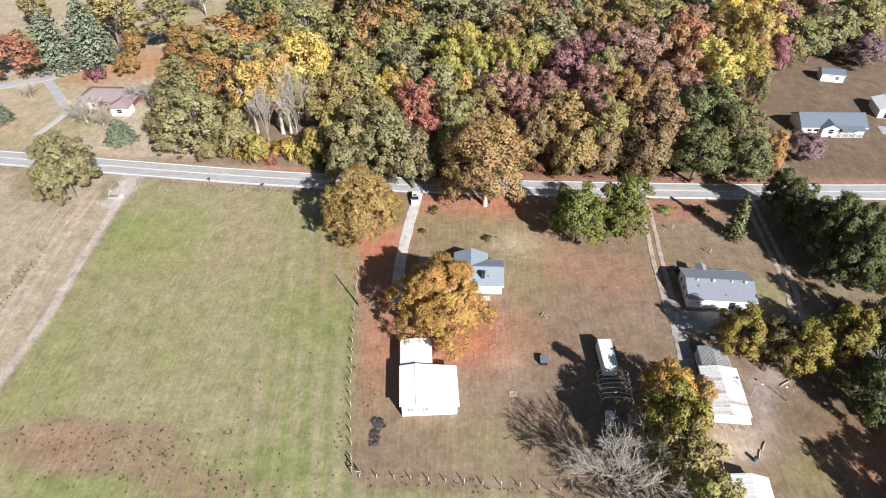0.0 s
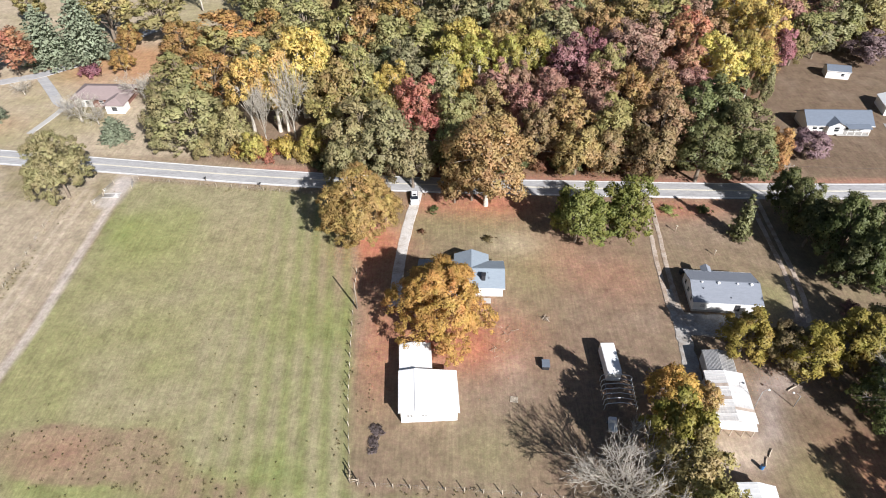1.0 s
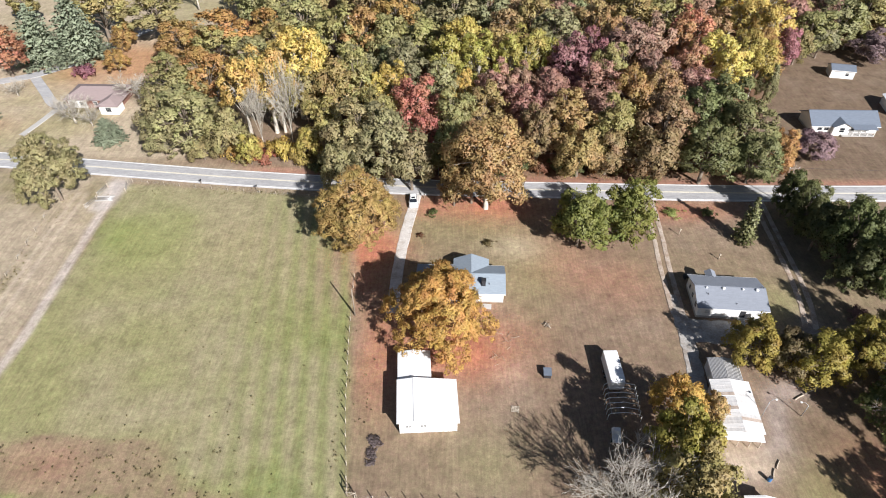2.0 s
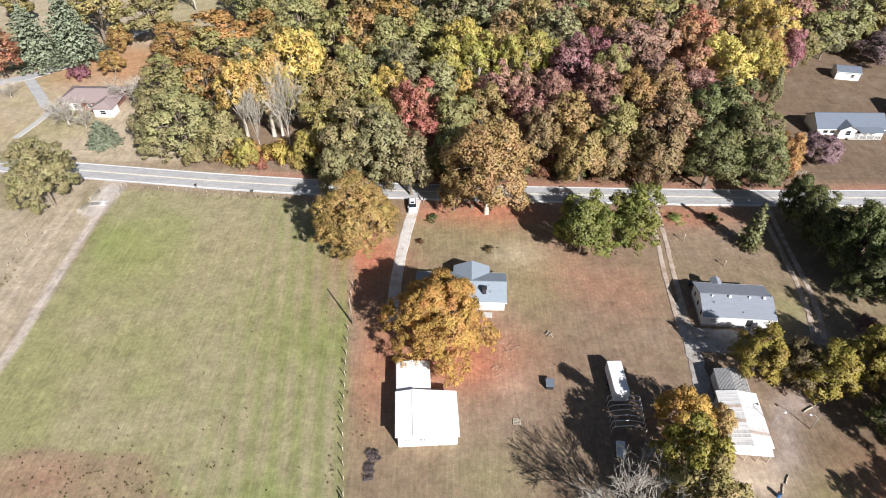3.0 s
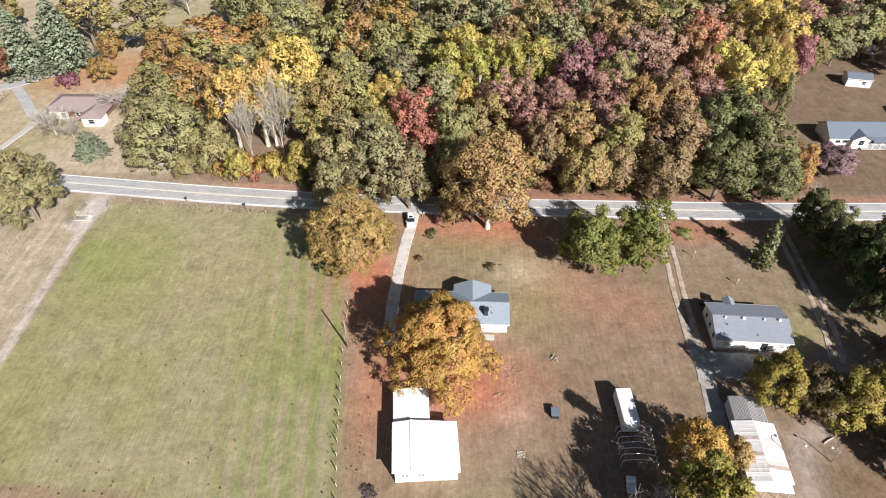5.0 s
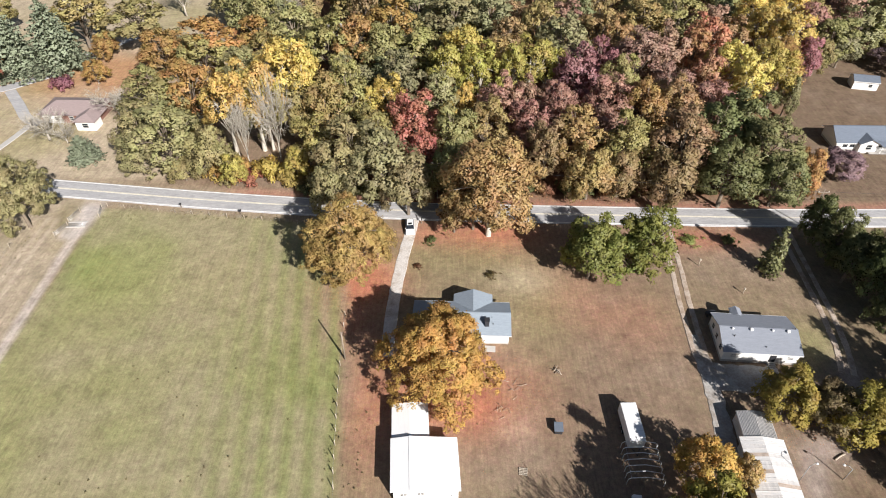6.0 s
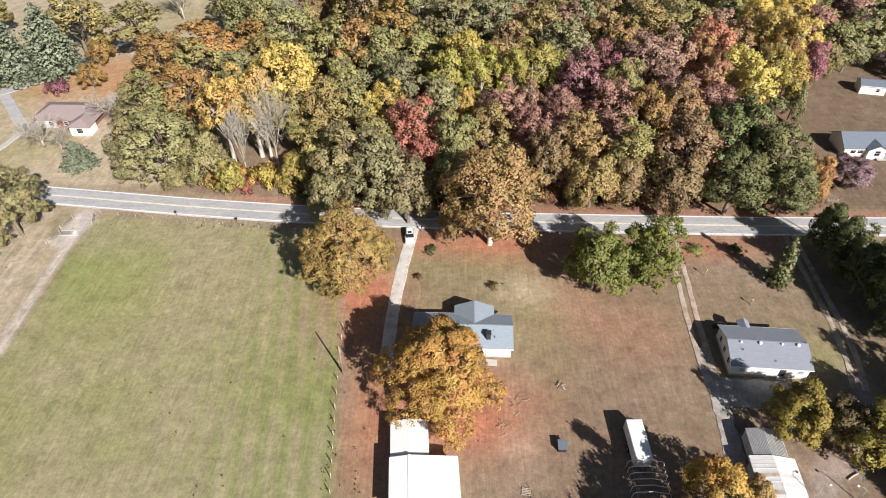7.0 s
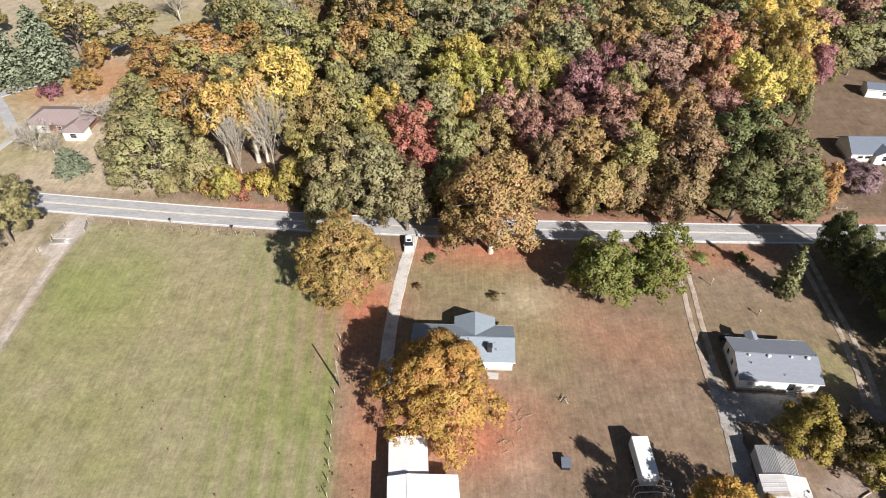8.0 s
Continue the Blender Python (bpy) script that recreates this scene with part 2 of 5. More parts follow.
def tubes(name, runs, material, sides=5, smooth=True):
    verts, faces = [], []
    for points, radii in runs:
        v, f = tube_data(points, radii, sides)
        n = len(verts)
        verts += v
        faces += [tuple(i + n for i in face) for face in f]
    return mesh_of(name, verts, faces, material, smooth)


def prism(outline, y0, y1):
    """A bmesh with the (x, z) outline, from y0 to y1."""
    bm = bmesh.new()
    a = [bm.verts.new((x, y0, z)) for x, z in outline]
    b = [bm.verts.new((x, y1, z)) for x, z in outline]
    n = len(outline)
    bm.faces.new(a)
    bm.faces.new(b[::-1])
    for i in range(n):
        bm.faces.new((a[i], b[i], b[(i + 1) % n], a[(i + 1) % n]))
    bmesh.ops.recalc_face_normals(bm, faces=bm.faces)
    return bm


def lattice(x, y, size, seed):
    """Smooth value noise between 0 and 1 at cell size, for arrays."""
    rng = np.random.default_rng(seed)
    grid = rng.random((256, 256))
    u, v = np.asarray(x) / size, np.asarray(y) / size
    i, j = np.floor(u).astype(int), np.floor(v).astype(int)
    a, b = u - i, v - j
    a, b = a * a * (3 - 2 * a), b * b * (3 - 2 * b)
    i, j, i1, j1 = i % 256, j % 256, (i + 1) % 256, (j + 1) % 256
    return (grid[i, j] * (1 - a) + grid[i1, j] * a) * (1 - b) + (grid[i, j1] * (1 - a) + grid[i1, j1] * a) * b


def rough_noise(x, y, size, seed):
    """Three octaves of noise, each turned its own way."""
    x, y = np.asarray(x), np.asarray(y)
    total = 0.0
    for k, (share, part_size, turn) in enumerate(((0.55, 1.0, 0.6), (0.3, 2.3, 2.0), (0.15, 5.1, 3.7))):
        c, w = math.cos(turn + seed), math.sin(turn + seed)
        total = total + share * lattice(x * c - y * w, x * w + y * c, size / part_size, seed + k)
    return total


# ---- ground: one sheet to the horizon ----
def spread(lo, hi, step, far):
    inner = list(np.arange(lo, hi + step / 2, step))
    out, s, v = [], step, hi
    while v < far:
        s *= 1.35
        v += s
        out.append(v)
    back, s, v = [], step, lo
    while v > -far:
        s *= 1.35
        v -= s
        back.append(v)
    return np.array(back[::-1] + inner + out)


def polyline_distance(x, y, line):
    best = np.full(x.shape, 1e9)
    for (ax, ay), (bx, by) in zip(line[:-1], line[1:]):
        dx, dy = bx - ax, by - ay
        s = np.clip(((x - ax) * dx + (y - ay) * dy) / (dx * dx + dy * dy), 0, 1)
        best = np.minimum(best, np.hypot(x - ax - s * dx, y - ay - s * dy))
    return best


def inside(x, y, poly):
    res = np.zeros(x.shape, bool)
    n = len(poly)
    for k in range(n):
        (ax, ay), (bx, by) = poly[k], poly[(k + 1) % n]
        cross = ((ay > y) != (by > y)) & (x < (bx - ax) * (y - ay) / (by - ay + 1e-9) + ax)
        res ^= cross
    return res


def soft_inside(x, y, poly, width):
    """1 inside, 0 outside, with a soft, ragged edge."""
    d = polyline_distance(x, y, poly + poly[:1])
    d = np.where(inside(x, y, poly), d, -d)
    d = d + (rough_noise(x, y, 5.0, 40) - 0.5) * width * 2.2
    return np.clip(d / width * 0.5 + 0.5, 0, 1)


ROAD = [(-420, 163), (-240, 142), (-160, 132), (-108.5, 125.6), (-80.2, 122.1), (-52, 118.6), (-25, 116.0), (0, 114.6), (26.7, 113.9), (64.8, 113.1), (95.5, 113.2), (160, 115), (300, 122), (460, 135)]
FOREST = [(-27, 121), (-20, 121), (20, 119), (72, 119), (76, 140), (86, 160), (100, 182), (112, 190), (150, 208), (200, 240), (220, 330), (-110, 330), (-80, 240), (-66, 205), (-56, 186), (-56, 156), (-30, 152)]
FIELD = [(-72.5, 20), (-72, 60), (-71.5, 90), (-71.5, 116), (-52, 114.5), (-30, 111.5), (-19, 110), (-17.3, 86), (-16.3, 70), (-15.2, 57), (-13.5, 43.3), (-11, 41.3), (14, 40), (30, 36), (30, 0), (-73, 0)]


def offset_line(line, d):
    out = []
    for i, p in enumerate(line):
        a, b = Vector(line[max(i - 1, 0)]), Vector(line[min(i + 1, len(line) - 1)])
        t = (b - a).normalized()
        out.append((p[0] - t.y * d, p[1] + t.x * d))
    return out


def blend(base, colour, amount):
    return base + (np.array(colour) - base) * amount[..., None]


def ground_sheet():
    xs, ys = spread(-150, 150, 0.65, 2600), spread(32, 235, 0.65, 2600)
    X, Y = np.meshgrid(xs, ys, indexing="ij")
    n1, n2, n3 = rough_noise(X, Y, 22, 3), rough_noise(X, Y, 9, 7), rough_noise(X, Y, 7.0, 11)
    Z = (rough_noise(X, Y, 14, 21) - 0.5) * 0.12
    col = np.empty(X.shape + (3,))
    col[:] = (0.24, 0.172, 0.118)                                             # brown dormant lawn
    col = blend(col, (0.235, 0.2, 0.115), np.clip((n1 - 0.45) * 3, 0, 1) * 0.55)
    col = blend(col, (0.3, 0.225, 0.165), np.clip((n2 - 0.52) * 4, 0, 1) * 0.5)
    col = col * (1 - 0.24 * np.clip((X - 80) / 6, 0, 1) * np.clip((Y - 117) / 4, 0, 1))[..., None]
    # darker olive-brown ground to the south-east, with tree shade put into the colour
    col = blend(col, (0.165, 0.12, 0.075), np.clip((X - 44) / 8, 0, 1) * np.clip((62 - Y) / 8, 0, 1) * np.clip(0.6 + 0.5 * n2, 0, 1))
    # greener strips on the lawns round the two houses
    for cx, cy, rx, ry, a in ((2, 101, 16, 8, 0.65), (16, 86, 6, 12, 0.45), (60, 80, 5, 6, 0.7), (6, 48, 8, 6, 0.4), (52, 44, 5, 6, 0.6), (60, 46, 8, 4, 0.3), (4, 88, 14, 6, 0.4)):
        w = np.exp(-(((X - cx) / rx) ** 2 + ((Y - cy) / ry) ** 2) * 1.2) * a
        col = blend(col, (0.265, 0.245, 0.115), np.clip(w * (0.6 + n2 * 0.8), 0, 1))
    col = blend(col, (0.42, 0.355, 0.235), np.clip(np.exp(-(((X - 14.5) / 5.5) ** 2 + ((Y - 94.5) / 3.4) ** 2)) * (0.6 + n3), 0, 0.9))
    col = blend(col, (0.4, 0.29, 0.21), np.clip(np.exp(-(((X - 9.8) / 2.6) ** 2 + ((Y - 64.5) / 2.6) ** 2)) * (0.4 + n3), 0, 0.8))
    # the hay field
    f = soft_inside(X, Y, FIELD, 0.9)
    green = np.empty_like(col)
    green[:] = (0.27, 0.255, 0.12)
    green = blend(green, (0.32, 0.275, 0.17), np.clip((rough_noise(X, Y, 20, 51) - 0.42) * 4, 0, 1) * 0.85)
    green = blend(green, (0.215, 0.24, 0.085), np.clip((rough_noise(X, Y, 13, 57) - 0.52) * 4, 0, 1) * 0.7)
    green = blend(green, (0.33, 0.275, 0.165), np.clip(np.exp(-(((X + 40) / 15) ** 2 + ((Y - 92) / 12) ** 2)) * (0.3 + n2), 0, 0.75))
    green = blend(green, (0.25, 0.275, 0.09), np.clip(np.exp(-(((X + 60) / 8) ** 2 + ((Y - 99) / 9) ** 2)) * (0.35 + n2), 0, 0.5))
    green = blend(green, (0.33, 0.23, 0.165), np.clip(np.exp(-(((X + 20) / 5) ** 2 + ((Y - 88) / 9) ** 2)) * (0.4 + n2), 0, 0.7))
    bare = np.exp(-(((X + 52) / 13) ** 2 + ((Y - 47.6) / 5.2) ** 4)) + 0.8 * np.exp(-(((X + 32) / 10) ** 2 + ((Y - 41.5) / 3.5) ** 2))
    green = blend(green, (0.275, 0.2, 0.13), np.clip((bare * 1.6 + (n2 - 0.5) * 1.4 - 0.5) * 2.6, 0, 1) * np.clip(0.35 + n3, 0, 0.9))
    green = blend(green, (0.32, 0.195, 0.13), np.clip(np.exp(-(((X + 57) / 6) ** 2 + ((Y - 48) / 3) ** 2)) * (n3 + 0.1) * 1.2, 0, 0.8))
    green = blend(green, (0.31, 0.27, 0.16), np.clip((Y - 103) / 8, 0, 1) * 0.6)
    stripe = np.clip(np.sin((X + 0.12 * Y) * 2 * math.pi / 3.2) * 0.5 + 0.5, 0, 1) * np.clip((X + 45) / 20, 0, 1)
    green = blend(green, (0.2, 0.225, 0.075), stripe * 0.65)
    col = col + (green - col) * f[..., None]
    # pasture beyond the farm track
    left = np.clip((-72.5 - X) / 1.5, 0, 1) * np.clip((122 - Y) / 3, 0, 1)
    dry = np.empty_like(col)
    dry[:] = (0.385, 0.315, 0.225)
    dry = blend(dry, (0.27, 0.225, 0.13), np.clip((n2 - 0.45) * 3, 0, 1))
    dry = blend(dry, (0.22, 0.22, 0.09), np.clip((n1 - 0.5) * 4, 0, 1) * np.clip((60 - Y) / 25, 0, 1))
    col = col + (dry - col) * left[..., None]
    # farm track, field entrance and pasture wheel lines, worn into the sod
    lane = polyline_distance(X, Y, [(-73.6, 121), (-73.4, 112), (-73.0, 103.5), (-72.7, 90.5), (-71.9, 72), (-72.8, 59.8), (-74, 45), (-75, 10)])
    col = blend(col, (0.49, 0.42, 0.36), np.clip(np.exp(-(lane / 1.0) ** 4) * (0.65 + 0.6 * n3), 0, 0.95))
    mouth = polyline_distance(X, Y, [(-73.4, 121), (-73.8, 112), (-74.2, 108)])
    col = blend(col, (0.54, 0.48, 0.44), np.clip(np.exp(-(mouth / 2.5) ** 4) * (0.6 + 0.5 * n3), 0, 0.9))
    for off in (-1.0, 1.0):
        rut = polyline_distance(X, Y, offset_line([(-80.0, 112), (-80.2, 98), (-79.6, 84), (-79.2, 70), (-79.6, 54), (-80, 20)], off))
        col = blend(col, (0.5, 0.41, 0.32), np.clip(np.exp(-(rut / 0.6) ** 2) * (0.4 + 0.6 * n3), 0, 0.7))
    # yards beyond the road
    far_left = np.clip((-58 - X) / 5, 0, 1) * np.clip((Y - 124) / 3, 0, 1)
    yard = np.empty_like(col)
    yard[:] = (0.43, 0.35, 0.25)
    yard = blend(yard, (0.31, 0.275, 0.14), np.clip((n1 - 0.5) * 4, 0, 1) * 0.7)
    yard = blend(yard, (0.42, 0.23, 0.12), np.clip(np.exp(-(((X + 98) / 18) ** 2 + ((Y - 178) / 13) ** 2)) * 1.4 * (0.4 + n2), 0, 0.85))
    yard = blend(yard, (0.42, 0.26, 0.14), np.clip(np.exp(-(((X + 124) / 12) ** 2 + ((Y - 140) / 5) ** 2)) * (0.5 + n2), 0, 0.7))
    col = col + (yard - col) * far_left[..., None]
    woods = soft_inside(X, Y, FOREST, 2.5)
    litter = np.empty_like(col)
    litter[:] = (0.16, 0.095, 0.06)
    litter = blend(litter, (0.24, 0.13, 0.075), np.clip((n3 - 0.4) * 3, 0, 1))
    col = col + (litter - col) * woods[..., None]
    # verges and fallen leaves
    d = polyline_distance(X, Y, ROAD)
    col = blend(col, (0.36, 0.29, 0.2), np.clip((5.5 - d) / 2, 0, 1) * 0.6 * (X < -20))
    col = blend(col, (0.35, 0.185, 0.13), np.clip((6.0 - d) / 2, 0, 1) * 0.8 * np.clip((X + 50) / 8, 0, 1) * (Y > np.where(X < -14, 117, 113)))
    for cx, cy, rx, ry, a in ((1.5, 70.5, 13, 8.5, 1.2), (-16, 95, 9, 8, 1.2), (-15.5, 84, 4, 7, 0.45), (-11, 70, 5, 16, 0.6), (9, 108, 12, 6.5, 0.9), (-4, 108, 6, 5, 0.6), (49, 107, 16, 5, 0.6), (22, 92, 10, 10, 0.3), (62, 45, 9, 8, 0.45), (32, 85, 10, 8, 0.25)):
        w = np.exp(-(((X - cx) / rx) ** 2 + ((Y - cy) / ry) ** 2) * 1.6) * a * (0.45 + 0.9 * n3) * (1 - 0.8 * f)
        col = blend(col, (0.5, 0.205, 0.125), np.clip(w, 0, 0.85))
    worn = np.clip(np.exp(-polyline_distance(X, Y, [(39, 47), (44, 48.5), (48.5, 52), (50.2, 57.5), (51.8, 60.6), (56.5, 62), (61, 67), (63, 75)]) / 1.3) * 1.7 * (0.4 + n3), 0, 0.85)
    col = blend(col, (0.34, 0.275, 0.235), worn)
    worn = np.clip(np.exp(-((X - 43) ** 2 / 20 + (Y - 49) ** 2 / 8)) * (0.4 + n3), 0, 0.9)
    col = blend(col, (0.53, 0.42, 0.31), worn)
    nx, ny = X.shape
    verts = np.stack([X, Y, Z], -1).reshape(-1, 3)
    idx = np.arange(nx * ny).reshape(nx, ny)
    quads = np.stack([idx[:-1, :-1], idx[1:, :-1], idx[1:, 1:], idx[:-1, 1:]], -1).reshape(-1, 4)
    me = bpy.data.meshes.new("ground")
    me.vertices.add(len(verts))
    me.vertices.foreach_set("co", verts.ravel())
    me.loops.add(quads.size)
    me.loops.foreach_set("vertex_index", quads.ravel())
    me.polygons.add(len(quads))
    me.polygons.foreach_set("loop_start", np.arange(len(quads)) * 4)
    me.polygons.foreach_set("loop_total", np.full(len(quads), 4))
    me.update()
    # ground colours, including the shade painted in at the south-east corner
    att = me.color_attributes.new("soil", "FLOAT_COLOR", "POINT")
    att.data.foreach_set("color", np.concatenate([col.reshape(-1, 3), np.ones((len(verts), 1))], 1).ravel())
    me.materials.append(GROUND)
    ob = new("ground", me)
    tagged(ob, "dry autumn lawns, green hay field and leaf-strewn woodland floor", "ground", kind="structure")


ground_sheet()


def ribbon(name, line, width, z, material, label, kind="structure", category="road", ragged=0.0, seed=1, step=1.0, lift=0.1):
    """A strip along a line with a low crown and, if asked, a ragged edge."""
    pts = [Vector((*p, 0)) for p in line]
    dense = []
    for a, b in zip(pts[:-1], pts[1:]):
        n = max(2, int((b - a).length / step))
        dense += [a.lerp(b, k / n) for k in range(n)]
    dense.append(pts[-1])
    for _ in range(6):
        dense = [dense[0]] + [(dense[i - 1] + dense[i] * 2 + dense[i + 1]) / 4 for i in range(1, len(dense) - 1)] + [dense[-1]]
    rng = random.Random(seed)
    verts, faces = [], []
    j0 = j1 = 0.0
    for i, p in enumerate(dense):
        d = (dense[min(i + 1, len(dense) - 1)] - dense[max(i - 1, 0)]).normalized()
        s = Vector((d.y, -d.x, 0))
        j0, j1 = 0.7 * j0 + rng.uniform(-ragged, ragged), 0.7 * j1 + rng.uniform(-ragged, ragged)
        w0, w1 = width / 2 + j0, width / 2 + j1
        verts += [p - s * (w0 + 0.15) + Vector((0, 0, -0.06)), p - s * w0 + Vector((0, 0, z)), p + Vector((0, 0, z + lift * 0.2)), p + s * w1 + Vector((0, 0, z)), p + s * (w1 + 0.15) + Vector((0, 0, -0.06))]
    for i in range(len(dense) - 1):
        for k in range(4):
            a = i * 5 + k
            faces.append((a, a + 1, a + 6, a + 5))
    ob = new(name, mesh_of(name, verts, faces, material))
    return tagged(ob, label, category, kind=kind)


ribbon("road", ROAD, 5.8, 0.12, ASPHALT, "worn pale grey two-lane asphalt country road", step=3)
for name, off, w in (("edge_line", 2.65, 0.2), ("edge_line", -2.65, 0.2), ("centre_line", 0.12, 0.12), ("centre_line", -0.12, 0.12)):
    ob = ribbon(name, offset_line(ROAD, off), w, 0.15 if "edge" in name else 0.155, ROAD_PAINT if "edge" in name else YELLOW_PAINT, "faded painted line on the road", step=3, category="road marking", lift=0.0)
ribbon("driveway", [(-6.6, 112.5), (-7.2, 108), (-8.2, 101), (-9.0, 93), (-9.4, 86), (-9.6, 77)], 2.05, 0.09, GRAVEL, "pale gravel driveway to the house", category="driveway", ragged=0.04, seed=3, step=0.5)
for off in (-0.85, 0.85):
    ribbon("wheel_track", offset_line([(43.3, 111.5), (43.2, 106.5), (42.3, 96), (41.5, 88), (40.9, 78)], off), 0.8, 0.085, WHEEL_DIRT, "pale gravel wheel track across the lawn", category="track", ragged=0.045, seed=5, step=0.5)
    ribbon("wheel_track", offset_line([(67.0, 111.5), (66.3, 102.7), (65.3, 86.7), (64.2, 79), (62.8, 74)], off), 0.85, 0.085, WHEEL_DIRT, "pale gravel wheel track across the lawn", category="track", ragged=0.045, seed=6, step=0.5)
ribbon("driveway", [(41.2, 82), (40.9, 76), (40.6, 69.3), (40.0, 63), (40.3, 59)], 2.4, 0.08, DARK_ASPHALT, "grey asphalt drive beside the single-storey house", category="driveway", ragged=0.16, seed=7, step=0.5)
ribbon("parking_apron", [(41.5, 73.6), (46, 73.2), (52, 72.9)], 5.0, 0.072, DARK_ASPHALT, "grey asphalt parking apron before the house", category="driveway", ragged=0.16, seed=17, step=0.5)
ribbon("side_road", [(-150, 157), (-130, 163.5), (-119.5, 168.6), (-110, 178), (-106, 190), (-98, 203)], 3.6, 0.09, ASPHALT, "narrow pale asphalt lane between the yards", category="road", seed=10)
ribbon("driveway", [(-118, 167), (-110.5, 158), (-106, 152), (-101, 149.5)], 2.6, 0.1, ASPHALT, "pale asphalt drive to the brown-roofed house", category="driveway", seed=12)
ribbon("footpath", [(-103.5, 149), (-104.5, 142.5), (-106, 136)], 1.6, 0.085, CONCRETE, "pale concrete path across a lawn", category="path", seed=13)
ribbon("driveway", [(112, 141), (125, 139), (150, 138)], 4.0, 0.08, ASPHALT, "grey asphalt drive beside the far house", category="driveway", seed=14)


# ---- trees ----
def leaf_cards(rng, centres, radii, per, leaf, squash=0.8, droop=0.0, facing=None):
    """Small three-cornered leaf sprays in shells round the centres; facing: the way each spray's bough looks."""
    n = len(centres) * per
    c = np.repeat(centres, per, 0)
    r = np.repeat(radii, per)[:, None]
    d = rng.normal(size=(n, 3))
    d /= np.linalg.norm(d, axis=1)[:, None]
    p = c + d * r * (0.2 + 1.0 * rng.random((n, 1)) ** 0.6) * np.array((1, 1, squash))
    normal = d * 0.6 + rng.normal(size=(n, 3)) * 0.45 + np.array((0, 0, 0.3 - droop))
    normal /= np.linalg.norm(normal, axis=1)[:, None]
    u = np.cross(normal, rng.normal(size=(n, 3)))
    u /= np.linalg.norm(u, axis=1)[:, None]
    v = np.cross(normal, u)
    s = leaf * rng.uniform(0.6, 1.4, (n, 1))
    verts = np.stack([p - u * s - v * s * 0.5, p + u * s * 0.8 - v * s * 0.7, p + u * s * rng.uniform(-0.5, 0.5, (n, 1)) + v * s * 1.1], 1).reshape(-1, 3)
    if facing is None:
        out = p - (np.mean(centres, 0) - np.array((0, 0, 0.15 * np.ptp(centres[:, 2]))))
        out /= np.linalg.norm(out, axis=1)[:, None] + 1e-6
    else:
        out = np.repeat(facing, per, 0)
    soft = d * 0.28 + out * 0.62 + normal * 0.26
    soft /= np.linalg.norm(soft, axis=1)[:, None]
    return verts, np.repeat(soft, 3, 0)


def cards_mesh(name, cards, material):
    verts, normals = cards
    me = bpy.data.meshes.new(name)
    n = len(verts) // 3
    me.vertices.add(n * 3)
    me.vertices.foreach_set("co", verts.astype(np.float32).ravel())
    me.loops.add(n * 3)
    me.loops.foreach_set("vertex_index", np.arange(n * 3))
    me.polygons.add(n)
    me.polygons.foreach_set("loop_start", np.arange(n) * 3)
    me.polygons.foreach_set("loop_total", np.full(n, 3))
    me.polygons.foreach_set("use_smooth", np.ones(n, bool))
    me.update()
    me.normals_split_custom_set_from_vertices(normals.tolist())
    me.materials.append(material)
    return me


